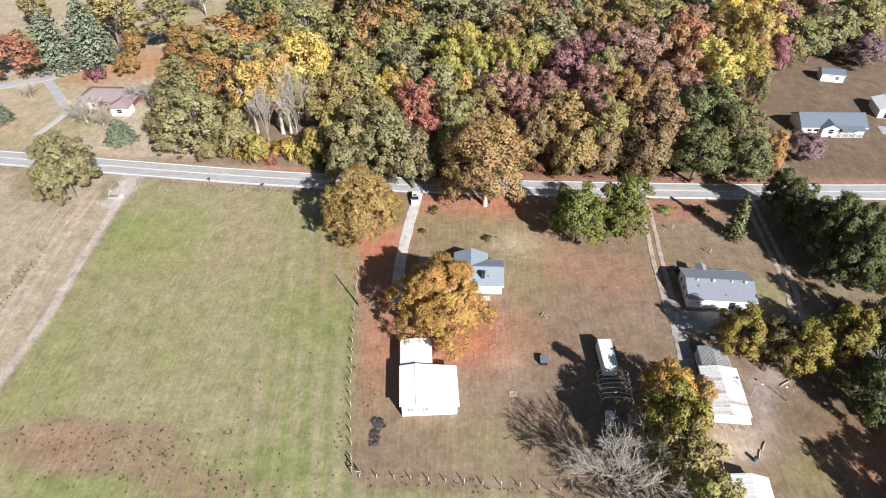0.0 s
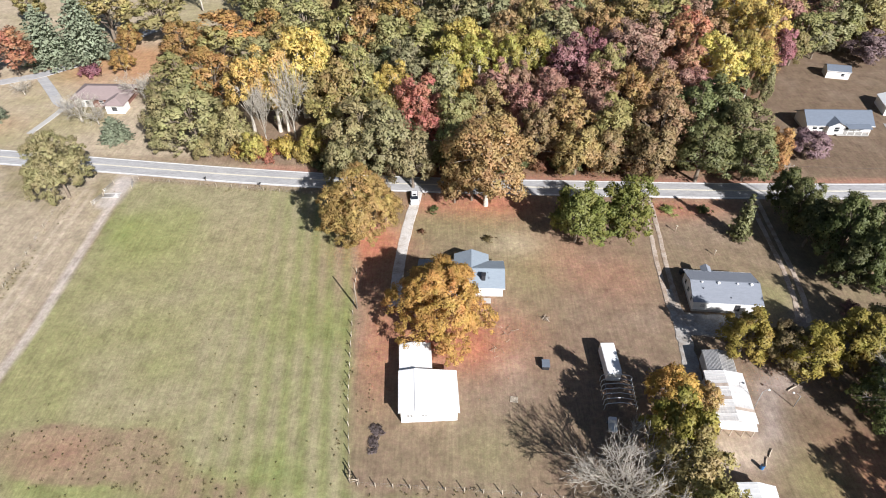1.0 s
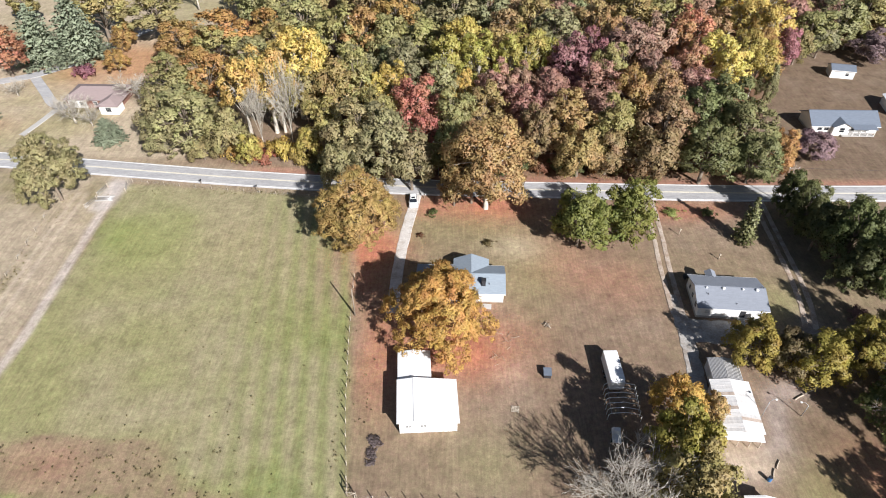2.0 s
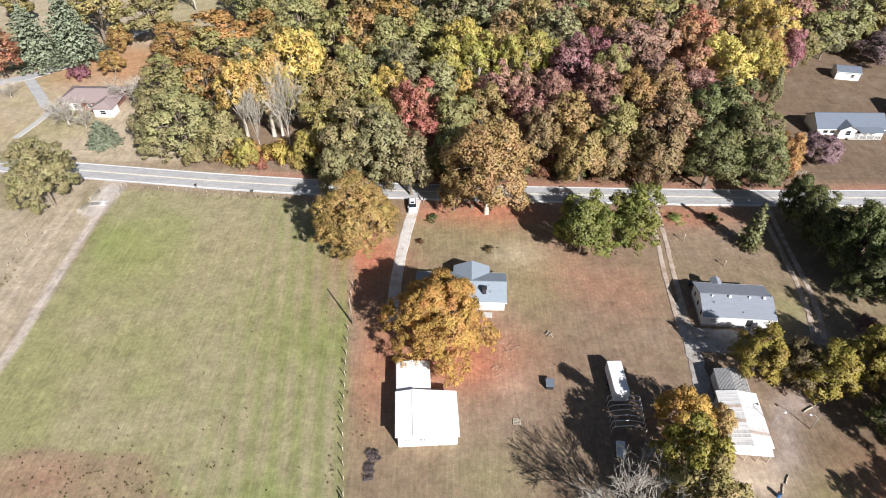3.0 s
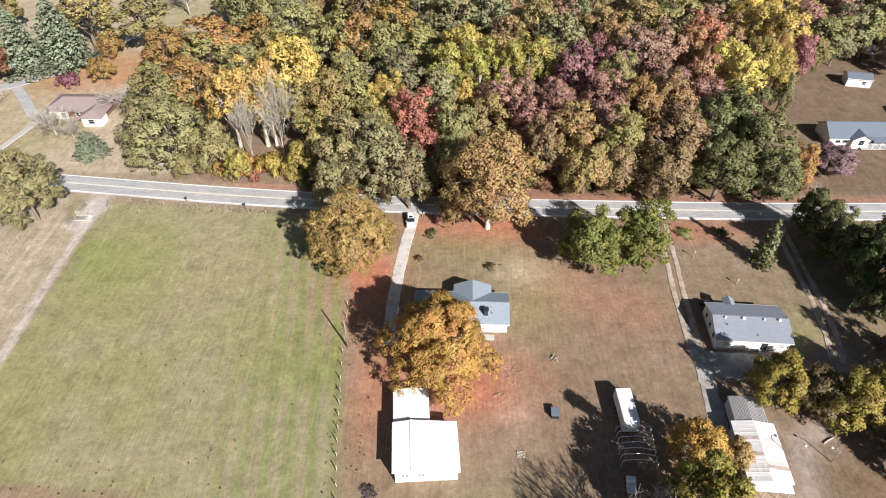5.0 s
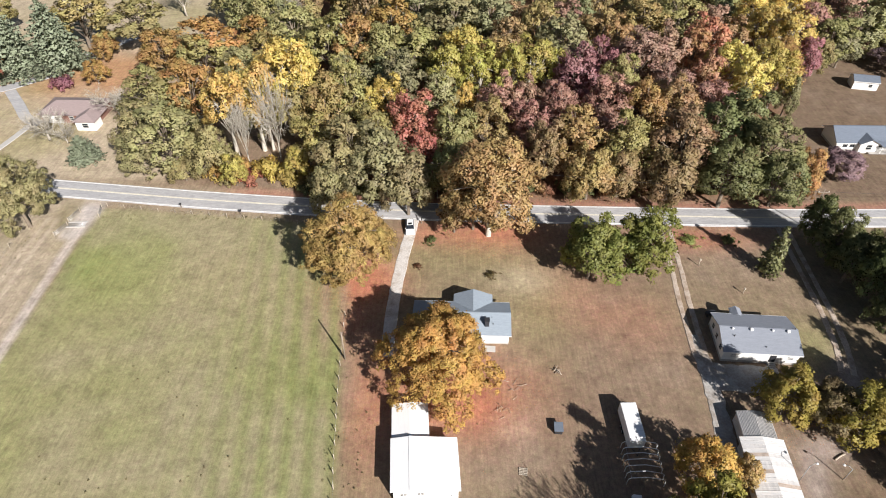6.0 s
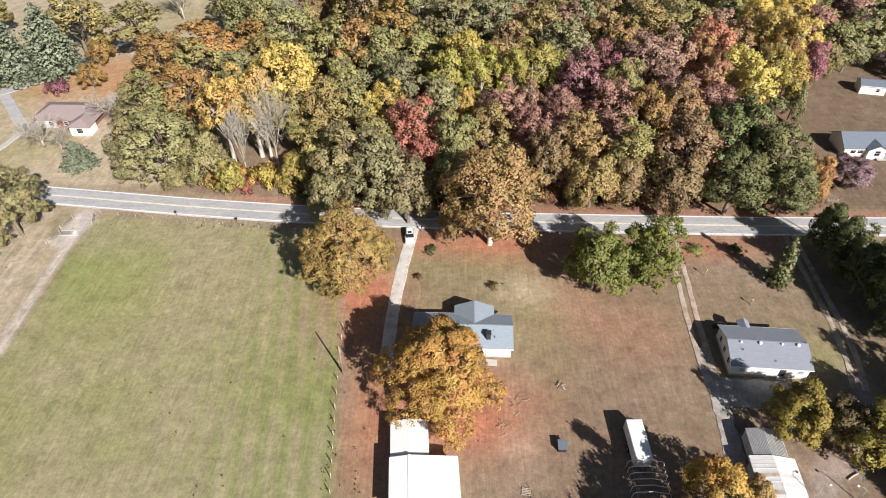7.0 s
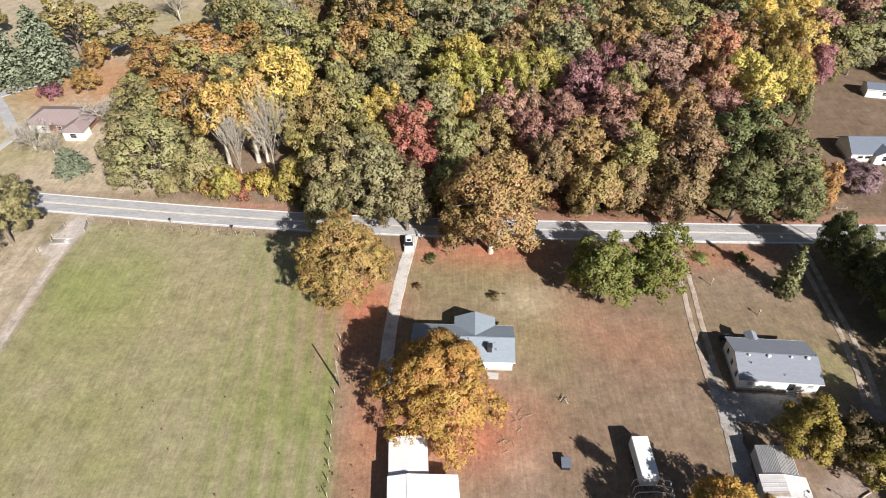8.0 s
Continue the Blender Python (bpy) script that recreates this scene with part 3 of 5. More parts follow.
def broadleaf(seed, H, R, clumps, per, leaf, low=0.2, bark=BARK, sparse=0.0, taper=0.2, lobes=0.13):
    """Meshes of a trunk with limbs and of a domed crown: boughs with rounded leaf shells and gaps between them."""
    rng = np.random.default_rng(seed)
    zc, az = (1 + low) / 2 * H, (1 - low) / 2 * H
    boughs = max(24, min(40, clumps // 9))
    fine = min(1.0, (300 / clumps) ** 0.5)
    # boughs spread evenly over the dome, few below, some within
    k = np.arange(boughs) + 0.5
    up = np.clip(1 - 1.62 * k / boughs, -0.75, 1)
    turn = k * 2.39996 + rng.uniform(-0.5, 0.5, boughs)
    flat = np.sqrt(np.clip(1 - up ** 2, 0, 1))
    d = np.stack([np.cos(turn) * flat, np.sin(turn) * flat, up], 1) + rng.normal(size=(boughs, 3)) * 0.13
    d /= np.linalg.norm(d, axis=1)[:, None]
    lobe = 1.0 + lobes * np.sin(turn * rng.integers(2, 5) + rng.random() * 6) * flat
    reach = (rng.uniform(0.64, 1.03, boughs) * lobe)[:, None]
    arms = d * reach * np.array((R, R, az)) * 0.84
    arms[:: 7] *= 0.5
    size = R * rng.uniform(0.19, 0.36, boughs)
    own = np.arange(clumps) % boughs
    spray = rng.normal(size=(clumps, 3)) + d[own] * 0.75 + np.array((0, 0, 0.35))
    spray /= np.linalg.norm(spray, axis=1)[:, None]
    centres = arms[own] + spray * (size[own] * rng.uniform(0.62, 1.05, clumps))[:, None] * np.array((1, 1, 0.85))
    centres[:, :2] *= (1 - taper * np.clip(centres[:, 2] / az, -0.4, 1))[:, None]
    side = np.hypot(centres[:, 0], centres[:, 1])
    centres[:, 2] += zc - 0.06 * H * (side / R) ** 2
    centres[:, 2] = np.maximum(centres[:, 2], 0.04 * H)
    radii = R * rng.uniform(0.08, 0.18, clumps) * (1 - 0.2 * sparse) * fine
    facing = spray * 0.75 + d[own] * 0.5
    facing /= np.linalg.norm(facing, axis=1)[:, None]
    crown = cards_mesh("crown", leaf_cards(rng, centres, radii, per, leaf, facing=facing), LEAVES)
    runs = []
    sway = rng.normal(size=2) * R * 0.06
    axis = [Vector((sway[0] * k * k, sway[1] * k * k, H * 0.8 * k)) for k in (0, 0.15, 0.4, 0.7, 1)]
    tr = 0.02 * H + 0.05
    runs.append(([Vector((0, 0, -0.3))] + axis, [tr * 1.5, tr * 1.25, tr, tr * 0.75, tr * 0.45, tr * 0.12]))
    for k in rng.permutation(clumps)[: min(clumps, 26)]:
        c = Vector(centres[k])
        s = rng.uniform(0.25, 0.8)
        start = Vector((sway[0] * s * s, sway[1] * s * s, min(H * 0.8 * s, max(c.z - 0.5, H * 0.15))))
        mid = start.lerp(c, 0.5) + Vector((0, 0, 0.06 * H))
        w = tr * (0.5 - 0.3 * s)
        runs.append(([start, mid, c], [w, w * 0.6, w * 0.15]))
    return tubes("trunk", runs, bark, 5), crown


def branch_runs(rng, start, way, length, width, depth, runs, spread_angle=0.5, kids=(3, 5)):
    end = start + way * length
    mid = start.lerp(end, 0.5) + Vector(rng.normal(size=3)) * length * 0.05
    runs.append(([start, mid, end], [width, width * 0.75, width * 0.5]))
    if depth == 0:
        return
    for _ in range(int(rng.integers(*kids))):
        s = rng.uniform(0.35, 1.0)
        w = (way + Vector(rng.normal(size=3)) * spread_angle + Vector((0, 0, 0.12))).normalized()
        p = start.lerp(mid, s * 2) if s < 0.5 else mid.lerp(end, s * 2 - 1)
        branch_runs(rng, p, w, length * rng.uniform(0.5, 0.75), max(0.022, width * 0.62), depth - 1, runs, spread_angle, kids)


def bare_tree_mesh(seed, H, R, bark, limbs=9, kids=(3, 5), depth=3, width=0.0085):
    """A short trunk that forks low into spreading limbs, branches and twigs."""
    rng = np.random.default_rng(seed)
    runs = [([Vector((0, 0, -0.3)), Vector((0, 0, H * 0.12)), Vector((0.05, 0.1, H * 0.34))], [0.036 * H, 0.028 * H, 0.016 * H])]
    for k in range(limbs):
        a = 2 * math.pi * (k + rng.random() * 0.6) / limbs
        lean = rng.uniform(0.25, 1.5)
        way = Vector((math.cos(a) * R * lean, math.sin(a) * R * lean, H * 0.62)).normalized()
        branch_runs(rng, Vector((0, 0, H * rng.uniform(0.12, 0.34))), way, H * rng.uniform(0.32, 0.45), width * H, depth, runs, 0.42, kids)
    return tubes("branchwork", runs, bark, 3)


def conifer_mesh(seed, H, R, whorls, material, per=10):
    rng = np.random.default_rng(seed)
    cs, rs, runs = [], [], [([Vector((0, 0, -0.3)), Vector((0, 0, H * 0.5)), Vector((0, 0, H * 0.98))], [0.022 * H, 0.014 * H, 0.01])]
    for k in range(whorls):
        f = k / (whorls - 1)
        z = H * (0.08 + 0.9 * f)
        reach = R * (1 - f) ** 0.65 * rng.uniform(0.8, 1.1) + 0.25
        arms = max(5, int(11 * (1 - f) + 4))
        for j in range(arms):
            a = 2 * math.pi * (j + rng.random() * 0.7) / arms
            length = reach * rng.uniform(0.75, 1.1)
            end = Vector((math.cos(a) * length, math.sin(a) * length, z - 0.12 * length))
            runs.append(([Vector((0, 0, z)), end], [0.05, 0.015]))
            for s in np.arange(0.3, 1.01, max(0.16, 0.7 / max(length, 0.5))):
                cs.append(Vector((0, 0, z)).lerp(end, s))
                rs.append(0.28 + 0.35 * (1 - abs(s - 0.6)) * min(1, length / 3))
    verts = leaf_cards(rng, np.array(cs), np.array(rs), per, 0.24, 0.35, 0.1)
    return tubes("trunk", runs, BARK, 3), cards_mesh("crown", verts, material)


COLOURS = {"gold": (0.61, 0.405, 0.13), "amber": (0.47, 0.305, 0.12), "copper": (0.51, 0.355, 0.165), "rust": (0.5, 0.27, 0.15),
           "yellow": (0.68, 0.545, 0.18), "lime": (0.5, 0.43, 0.13), "olive": (0.41, 0.35, 0.15), "green": (0.25, 0.25, 0.07),
           "dark": (0.165, 0.18, 0.07), "moss": (0.37, 0.335, 0.15), "grey": (0.385, 0.35, 0.175), "pine": (0.31, 0.3, 0.16),
           "forest": (0.22, 0.225, 0.1), "brown": (0.4, 0.28, 0.145), "crimson": (0.56, 0.26, 0.19), "maroon": (0.45, 0.27, 0.21),
           "wine": (0.38, 0.19, 0.19), "salmon": (0.54, 0.31, 0.2), "spruce": (0.27, 0.305, 0.205), "rose": (0.45, 0.25, 0.26), "oak": (0.29, 0.235, 0.12), "leafy": (0.33, 0.285, 0.075), "mauve": (0.34, 0.25, 0.24)}
LOOKS = {"gold": "golden orange autumn", "amber": "amber and olive autumn", "copper": "thinning copper orange autumn", "rust": "rusty orange autumn", "yellow": "bright yellow autumn",
         "lime": "yellow-green autumn", "olive": "olive green", "green": "fresh green", "dark": "dense dark green", "moss": "mossy green", "grey": "grey-green",
         "pine": "deep green", "forest": "dark green", "brown": "brown and olive autumn", "crimson": "crimson red autumn", "maroon": "dusty maroon autumn", "wine": "wine red autumn", "salmon": "salmon pink autumn", "oak": "dull olive-brown", "leafy": "yellowing green", "mauve": "dense twiggy mauve-brown"}

VARIANTS = [(*broadleaf(100 + k, 18, 6, 290, 32, 0.22, low, BARK, 0.1, taper), 18, 6) for k, (low, taper) in enumerate(((0.1, 0.05), (0.15, 0.15), (0.14, 0.22), (0.08, 0.1), (0.12, 0.18), (0.1, 0.08)))]
THIN = [(*broadleaf(120 + k, 20, 6, 240, 30, 0.22, 0.3, PALE_BARK, 0.2, 0.12), 20, 6) for k in range(2)]
SMALL = [(*broadleaf(140 + k, 10, 4.3, 300, 40, 0.15, 0.04, BARK, 0.1, 0.15), 10, 4.3) for k in range(3)]
OPEN = [(*broadleaf(150, 22, 9, 520, 46, 0.2, 0.2, PALE_BARK, 0.3, 0.2), 22, 9)]
BROAD = [(*broadleaf(160 + k, 16.5, 8.3, 1000, 66, 0.125, 0.02, BARK, 0.2, 0.18), 16.5, 8.3) for k in range(2)]
GOLDEN = (*broadleaf(171, 16, 9, 1100, 62, 0.13, 0.03, BARK, 0.2, 0.26, 0.04), 16, 9)
FAR = [(*broadleaf(180 + k, 18, 6, 210, 28, 0.26, 0.12, BARK, 0.1, 0.12), 18, 6) for k in range(3)]
tree_rng = random.Random(5)


def plant(x, y, h, r, species, where, variant=None):
    if variant is None:
        if species == "gold" and r > 8:
            variant = GOLDEN
        elif r > 6.8 and h < 17.5 and y < 120:
            variant = tree_rng.choice(BROAD)
        elif species == "copper" and h > 20:
            variant = OPEN[0]
        elif h <= 13 or (y < 120 and r < 6):
            variant = tree_rng.choice(SMALL)
        elif species in ("yellow", "lime") and h > 16:
            variant = tree_rng.choice(THIN)
        else:
            variant = tree_rng.choice(FAR if y > 168 else VARIANTS)
    trunk, crown, H, R = variant
    ob = thing("tree", Matrix.LocRotScale((x, y, 0), Euler((0, 0, tree_rng.uniform(0, 6.28))), (r / R, r / R, h / H)), f"{LOOKS[species]} broadleaf tree standing {where}", "tree", "trees " + where)
    part("trunk", trunk, None, ob)
    c = part("crown", crown, None, ob)
    k = tree_rng.uniform(0.88, 1.12)
    c.color = (*[min(0.9, v * k * tree_rng.uniform(0.94, 1.06)) for v in COLOURS[species]], 1)
    return ob


TREES = {}
TREES["gold"] = [(-0.9, 71.8, 15.4, 8.8), (33.5, 55.6, 10.0, 4.2)]
TREES["amber"] = [(-17.2, 96.1, 16.0, 8.4), (-98.9, 186.6, 8.0, 3.8), (-95.5, 171.3, 7.0, 3.6), (-78.5, 177.6, 13.0, 6.9), (-65.9, 179.3, 16.0, 9.4), (-60.6, 147.1, 18.0, 6.9), (-23.5, 172.2, 20.0, 7.4), (-15.5, 186.5, 19.0, 8.1), (44.6, 140.1, 18.0, 5.7), (74.2, 121.3, 12.0, 3.6)]
TREES["copper"] = [(8.2, 107.4, 22.0, 9.6), (39.7, 56.2, 6.0, 2.2), (41.4, 181.0, 20.0, 6.4), (45.5, 175.3, 18.0, 4.9), (27.4, 127.3, 18.0, 6.2), (29.2, 119.3, 13.0, 5.5)]
TREES["green"] = [(25.7, 95.6, 14.0, 5.5), (35.1, 96.8, 15.0, 5.5), (30.4, 95.6, 11.0, 4.8)]
TREES["dark"] = [(69.6, 105.0, 12.5, 3.4), (70.8, 99.8, 13.0, 4.0), (71.2, 94.6, 12.5, 4.2), (73.6, 88.4, 16.5, 4.8), (76.5, 82.5, 14.5, 4.8), (79.5, 88.5, 15.0, 4.6), (72.8, 83.5, 10.5, 3.8), (81.5, 80.5, 12.0, 4.4), (79.0, 97.0, 11.5, 4.2), (71.8, 59.0, 13.0, 5.5), (64.8, 54.5, 11.0, 4.5)]
TREES["olive"] = [(73.9, 68.9, 12.0, 5.0), (31.8, 41.4, 14.5, 5.2), (33.0, 36.5, 13.0, 4.4), (-106.5, 192.0, 18.0, 9.6), (-89.4, 191.2, 17.0, 9.2), (-65.9, 172.4, 14.0, 7.5), (-138.3, 205.1, 14.0, 5.0), (-27.5, 141.5, 19.0, 6.7), (-22.7, 143.6, 20.0, 6.1), (-31.3, 170.1, 20.0, 7.8), (24.9, 184.5, 19.0, 7.4), (54.5, 187.0, 19.0, 7.7), (65.4, 189.3, 19.0, 8.5), (37.4, 124.8, 18.0, 5.8), (134.1, 195.0, 12.0, 5.0), (-28.8, 129.8, 15.0, 4.9), (-33.4, 142.6, 18.0, 5.2)]
TREES["leafy"] = [(48.8, 67.0, 9.8, 4.4), (57.6, 63.1, 10.5, 4.6), (65.1, 65.1, 12.0, 4.5), (31.7, 47.4, 15.0, 4.8)]
TREES["oak"] = [(54.5, 65.0, 9.5, 4.3), (69.4, 63.7, 10.0, 4.4)]
TREES["rust"] = [(-124.9, 167.9, 15.0, 7.4), (67.6, 172.8, 20.0, 6.9), (62.7, 166.2, 19.0, 5.1)]
TREES["moss"] = [(-67.4, 145.5, 18.0, 8.1), (-51.3, 127.5, 13.0, 5.2), (-57.0, 125.5, 6.0, 3.5), (-16.8, 169.5, 19.0, 7.2), (-8.7, 168.3, 20.0, 8.3), (-3.6, 120.1, 9.0, 3.6), (105.7, 181.2, 17.0, 6.5), (129.3, 195.0, 17.0, 8.0), (101.7, 177.3, 12.0, 4.5), (121.8, 188.1, 12.0, 4.9), (-42.3, 142.1, 14.0, 4.7), (0.9, 119.4, 14.0, 4.1)]
TREES["grey"] = [(-83.4, 109.6, 15.5, 7.4), (-60.8, 130.0, 16.0, 8.0), (-68.2, 133.6, 15.0, 5.4), (-66.9, 127.5, 10.0, 4.4), (-42.4, 181.8, 19.0, 8.2), (-19.5, 120.9, 19.0, 7.1), (-12.8, 116.4, 20.0, 7.0), (-22.9, 114.2, 13.0, 4.8), (-7.8, 113.8, 15.0, 5.3)]
TREES["yellow"] = [(-48.4, 136.0, 21.5, 5.6), (-42.5, 137.8, 23.0, 6.4), (-37.2, 145.0, 25.5, 7.6), (-33.5, 145.2, 23.5, 5.6), (-40.5, 138.1, 22.0, 4.5), (-13.4, 143.0, 17.0, 4.3), (-17.1, 142.3, 14.0, 3.4), (4.2, 145.6, 14.0, 2.7), (67.8, 156.3, 20.0, 6.1), (70.8, 149.1, 19.0, 5.6), (85.8, 179.9, 20.0, 5.7), (90.0, 173.6, 20.0, 5.9), (96.8, 193.7, 20.0, 6.8), (86.2, 190.6, 19.0, 6.3)]
TREES["pine"] = [(1.0, 185.2, 20.0, 9.6), (-8.9, 196.0, 19.0, 8.8), (11.4, 189.0, 19.0, 8.3), (-10.9, 150.2, 20.0, 6.3), (30.2, 172.5, 20.0, 7.6), (117.2, 187.9, 17.0, 7.4), (139.0, 201.4, 16.0, 6.6), (84.1, 154.3, 11.0, 3.2), (110.4, 181.9, 12.0, 4.4)]
TREES["crimson"] = [(-7.3, 133.9, 18.0, 6.4), (-5.1, 126.1, 12.0, 4.3)]
TREES["lime"] = [(3.2, 160.3, 22.0, 6.9), (-0.6, 154.0, 20.0, 5.4), (7.6, 154.1, 20.0, 5.4), (0.2, 138.4, 13.0, 3.6), (20.6, 157.7, 20.0, 5.8), (16.1, 156.8, 18.0, 4.2), (25.5, 159.0, 17.0, 4.3), (78.9, 159.5, 19.0, 5.5), (81.3, 156.9, 17.0, 4.5), (-32.5, 125.7, 8.0, 3.2), (-45.5, 123.8, 8.0, 2.9)]
TREES["maroon"] = [(12.3, 141.4, 18.0, 5.2), (17.3, 141.4, 18.0, 4.5), (47.3, 161.1, 20.0, 7.2), (54.4, 164.9, 20.0, 6.7), (36.7, 143.1, 18.0, 5.8), (25.1, 135.6, 18.0, 5.3), (100.9, 186.4, 18.0, 5.9), (115.3, 195.8, 18.0, 7.6)]
TREES["brown"] = [(15.7, 173.8, 19.0, 6.3), (20.5, 124.3, 17.0, 4.7), (35.8, 120.2, 12.0, 4.7), (52.0, 141.7, 18.0, 6.0), (48.1, 123.9, 19.0, 6.9), (45.2, 117.4, 14.0, 5.7), (5.2, 109.2, 14.0, 4.4), (1.5, 108.3, 11.0, 3.4)]
TREES["wine"] = [(31.1, 155.0, 19.0, 6.2), (37.7, 158.6, 19.0, 5.3), (58.7, 128.7, 12.0, 2.9), (93.2, 168.2, 16.0, 4.1)]
TREES["salmon"] = [(63.5, 154.7, 18.0, 5.1)]
TREES["forest"] = [(56.8, 129.2, 19.0, 6.6), (64.7, 133.4, 19.0, 6.7), (56.1, 116.9, 16.0, 6.4), (65.6, 123.7, 18.0, 6.9), (66.7, 117.2, 13.0, 5.4)]



def place_name(x, y):
    if y < 112:
        return "in the yard" if x > -60 else "by the farm track"
    if x < -58 or (x > 84 and y < 150):
        return "in a far yard"
    return "in the wood"


planted = []
for x, y, h, r in ((71.5, 35, 13, 5.5), (66, 31, 13, 5.5), (74, 42, 12, 5), (80, 55, 12, 5)):
    plant(x, y, h, r, "dark", "in the yard")
for species, rows in TREES.items():
    for x, y, h, r in rows:
        plant(x, y, h, r, species, place_name(x, y))
        planted.append((x, y, r))

# the rest of the wood, closed up behind the trees along its edge
fill_rng = random.Random(11)
tries = 0
while tries < 6000 and len(planted) < 262:
    tries += 1
    x, y = fill_rng.uniform(-75, 165), fill_rng.uniform(124, 246)
    r = fill_rng.uniform(4.8, 7.0)
    if not inside(np.array([x]), np.array([y]), FOREST)[0]:
        continue
    if any((x - a) ** 2 + (y - b) ** 2 < (0.66 * (r + c)) ** 2 for a, b, c in planted):
        continue
    if y > 195:
        pool = ("olive", "pine", "moss", "brown", "olive", "grey")
    elif x < 5:
        pool = ("olive", "moss", "pine", "amber", "grey")
    elif x < 62:
        pool = ("maroon", "brown", "copper", "olive", "maroon", "rust")
    else:
        pool = ("yellow", "rust", "brown", "maroon", "amber")
    plant(x, y, fill_rng.uniform(13, 19), r, fill_rng.choice(pool), "in the wood")
    planted.append((x, y, r))

GREAT_BARE = bare_tree_mesh(230, 11, 6, GREY_TWIG, 11, (3, 6), 4, 0.009)
BARE = [bare_tree_mesh(200 + k, 11, 6, GREY_TWIG, 12, (4, 6)) for k in range(3)]
PALE_BARE = [bare_tree_mesh(210 + k, 11, 5, PALE_BARK, 11, (4, 6), 3, 0.008) for k in range(2)]


def plant_bare(x, y, h, r, mesh, label, where):
    ob = thing("bare_tree", Matrix.LocRotScale((x, y, 0), Euler((0, 0, tree_rng.uniform(0, 6.28))), (r / 6, r / 6, h / 11)), f"{label} standing {where}", "tree", "bare trees")
    part("branchwork", mesh, None, ob)


plant_bare(24.0, 41.3, 11.5, 7.2, GREAT_BARE, "large leafless pale grey tree", "in the yard")
for k, (x, y, h, r) in enumerate(((28.5, 33, 11, 7), (67, 53, 11, 6))):
    plant_bare(x, y, h, r, BARE[k % 3], "leafless grey-brown tree", "at the edge of a yard")
for x, y, h, r in ((84.8, 127.3, 7.5, 5.0), (126.5, 180, 9.5, 7.0)):
    plant(x, y, h, r, "mauve", "in a far yard")
for k, (x, y, h, r) in enumerate(((-95, 142, 8, 6.5), (-82.5, 153, 8, 6.5), (-90, 140.5, 6, 4), (-87, 220, 14, 7), (-37.3, 132.0, 23, 4.6), (-44.3, 131.0, 18, 3.2), (-117.4, 156.5, 5, 3.5), (-55, 204, 15, 6), (-46, 196, 16, 6))):
    plant_bare(x, y, h, r, PALE_BARE[k % 2], "pale leafless tree", "among the far trees")

SPRUCE = [(*conifer_mesh(300 + k, 16, 5.2, 30, NEEDLES), 16, 5.2) for k in range(2)]
SLIM = (*conifer_mesh(310, 9, 2.0, 13, NEEDLES, 6), 9, 2.0)
for x, y, h, r, v, s in ((-118.8, 176.3, 18, 7.8, SPRUCE[0], "spruce"), (-108.8, 179.3, 20, 8.2, SPRUCE[1], "spruce"), (-82.5, 133.5, 6.5, 4.2, SPRUCE[1], "spruce"), (-119, 143, 7, 4.0, SPRUCE[0], "spruce"), (59.1, 97.2, 10.8, 2.1, SLIM, "forest")):
    ob = thing("conifer", Matrix.LocRotScale((x, y, 0), Euler((0, 0, tree_rng.uniform(0, 6))), (r / v[3], r / v[3], h / v[2])), "blue-green conifer with tiered drooping branches on a lawn", "tree", "conifers")
    part("trunk", v[0], None, ob)
    c = part("crown", v[1], None, ob)
    c.color = (*COLOURS[s], 1)


# ---- buildings ----
def gable_walls(w, d, eave, ridge, parent, material, shift=0.0, base=0.0, thick=0.15):
    """Four walls; the ridge runs along x. The end walls carry the gables."""
    x0, x1, y0, y1 = -w / 2, w / 2, -d / 2, d / 2
    part("wall", box(x0, x1, y0, y0 + thick, base, eave), material, parent)
    part("wall", box(x0, x1, y1 - thick, y1, base, eave), material, parent)
    for x in (x0, x1 - thick):
        bm = prism([(y0 + thick, base), (y1 - thick, base), (y1 - thick, eave), (shift, ridge - 0.06), (y0 + thick, eave)], x, x + thick)
        bmesh.ops.rotate(bm, verts=bm.verts, cent=(0, 0, 0), matrix=Matrix(((0, 1, 0), (1, 0, 0), (0, 0, 1))))
        bmesh.ops.recalc_face_normals(bm, faces=bm.faces)
        part("wall", bm, material, parent)


def slope(x0, x1, ya, za, yb, zb, thick=0.14):
    """A roof slab between the eave line (ya, za) and the ridge line (yb, zb)."""
    bm = bmesh.new()
    v = [bm.verts.new(p) for p in ((x0, ya, za), (x1, ya, za), (x1, yb, zb), (x0, yb, zb), (x0, ya, za - thick), (x1, ya, za - thick), (x1, yb, zb - thick), (x0, yb, zb - thick))]
    for f in ((0, 1, 2, 3), (7, 6, 5, 4), (0, 4, 5, 1), (1, 5, 6, 2), (2, 6, 7, 3), (3, 7, 4, 0)):
        bm.faces.new([v[i] for i in f])
    bmesh.ops.recalc_face_normals(bm, faces=bm.faces)
    return bm


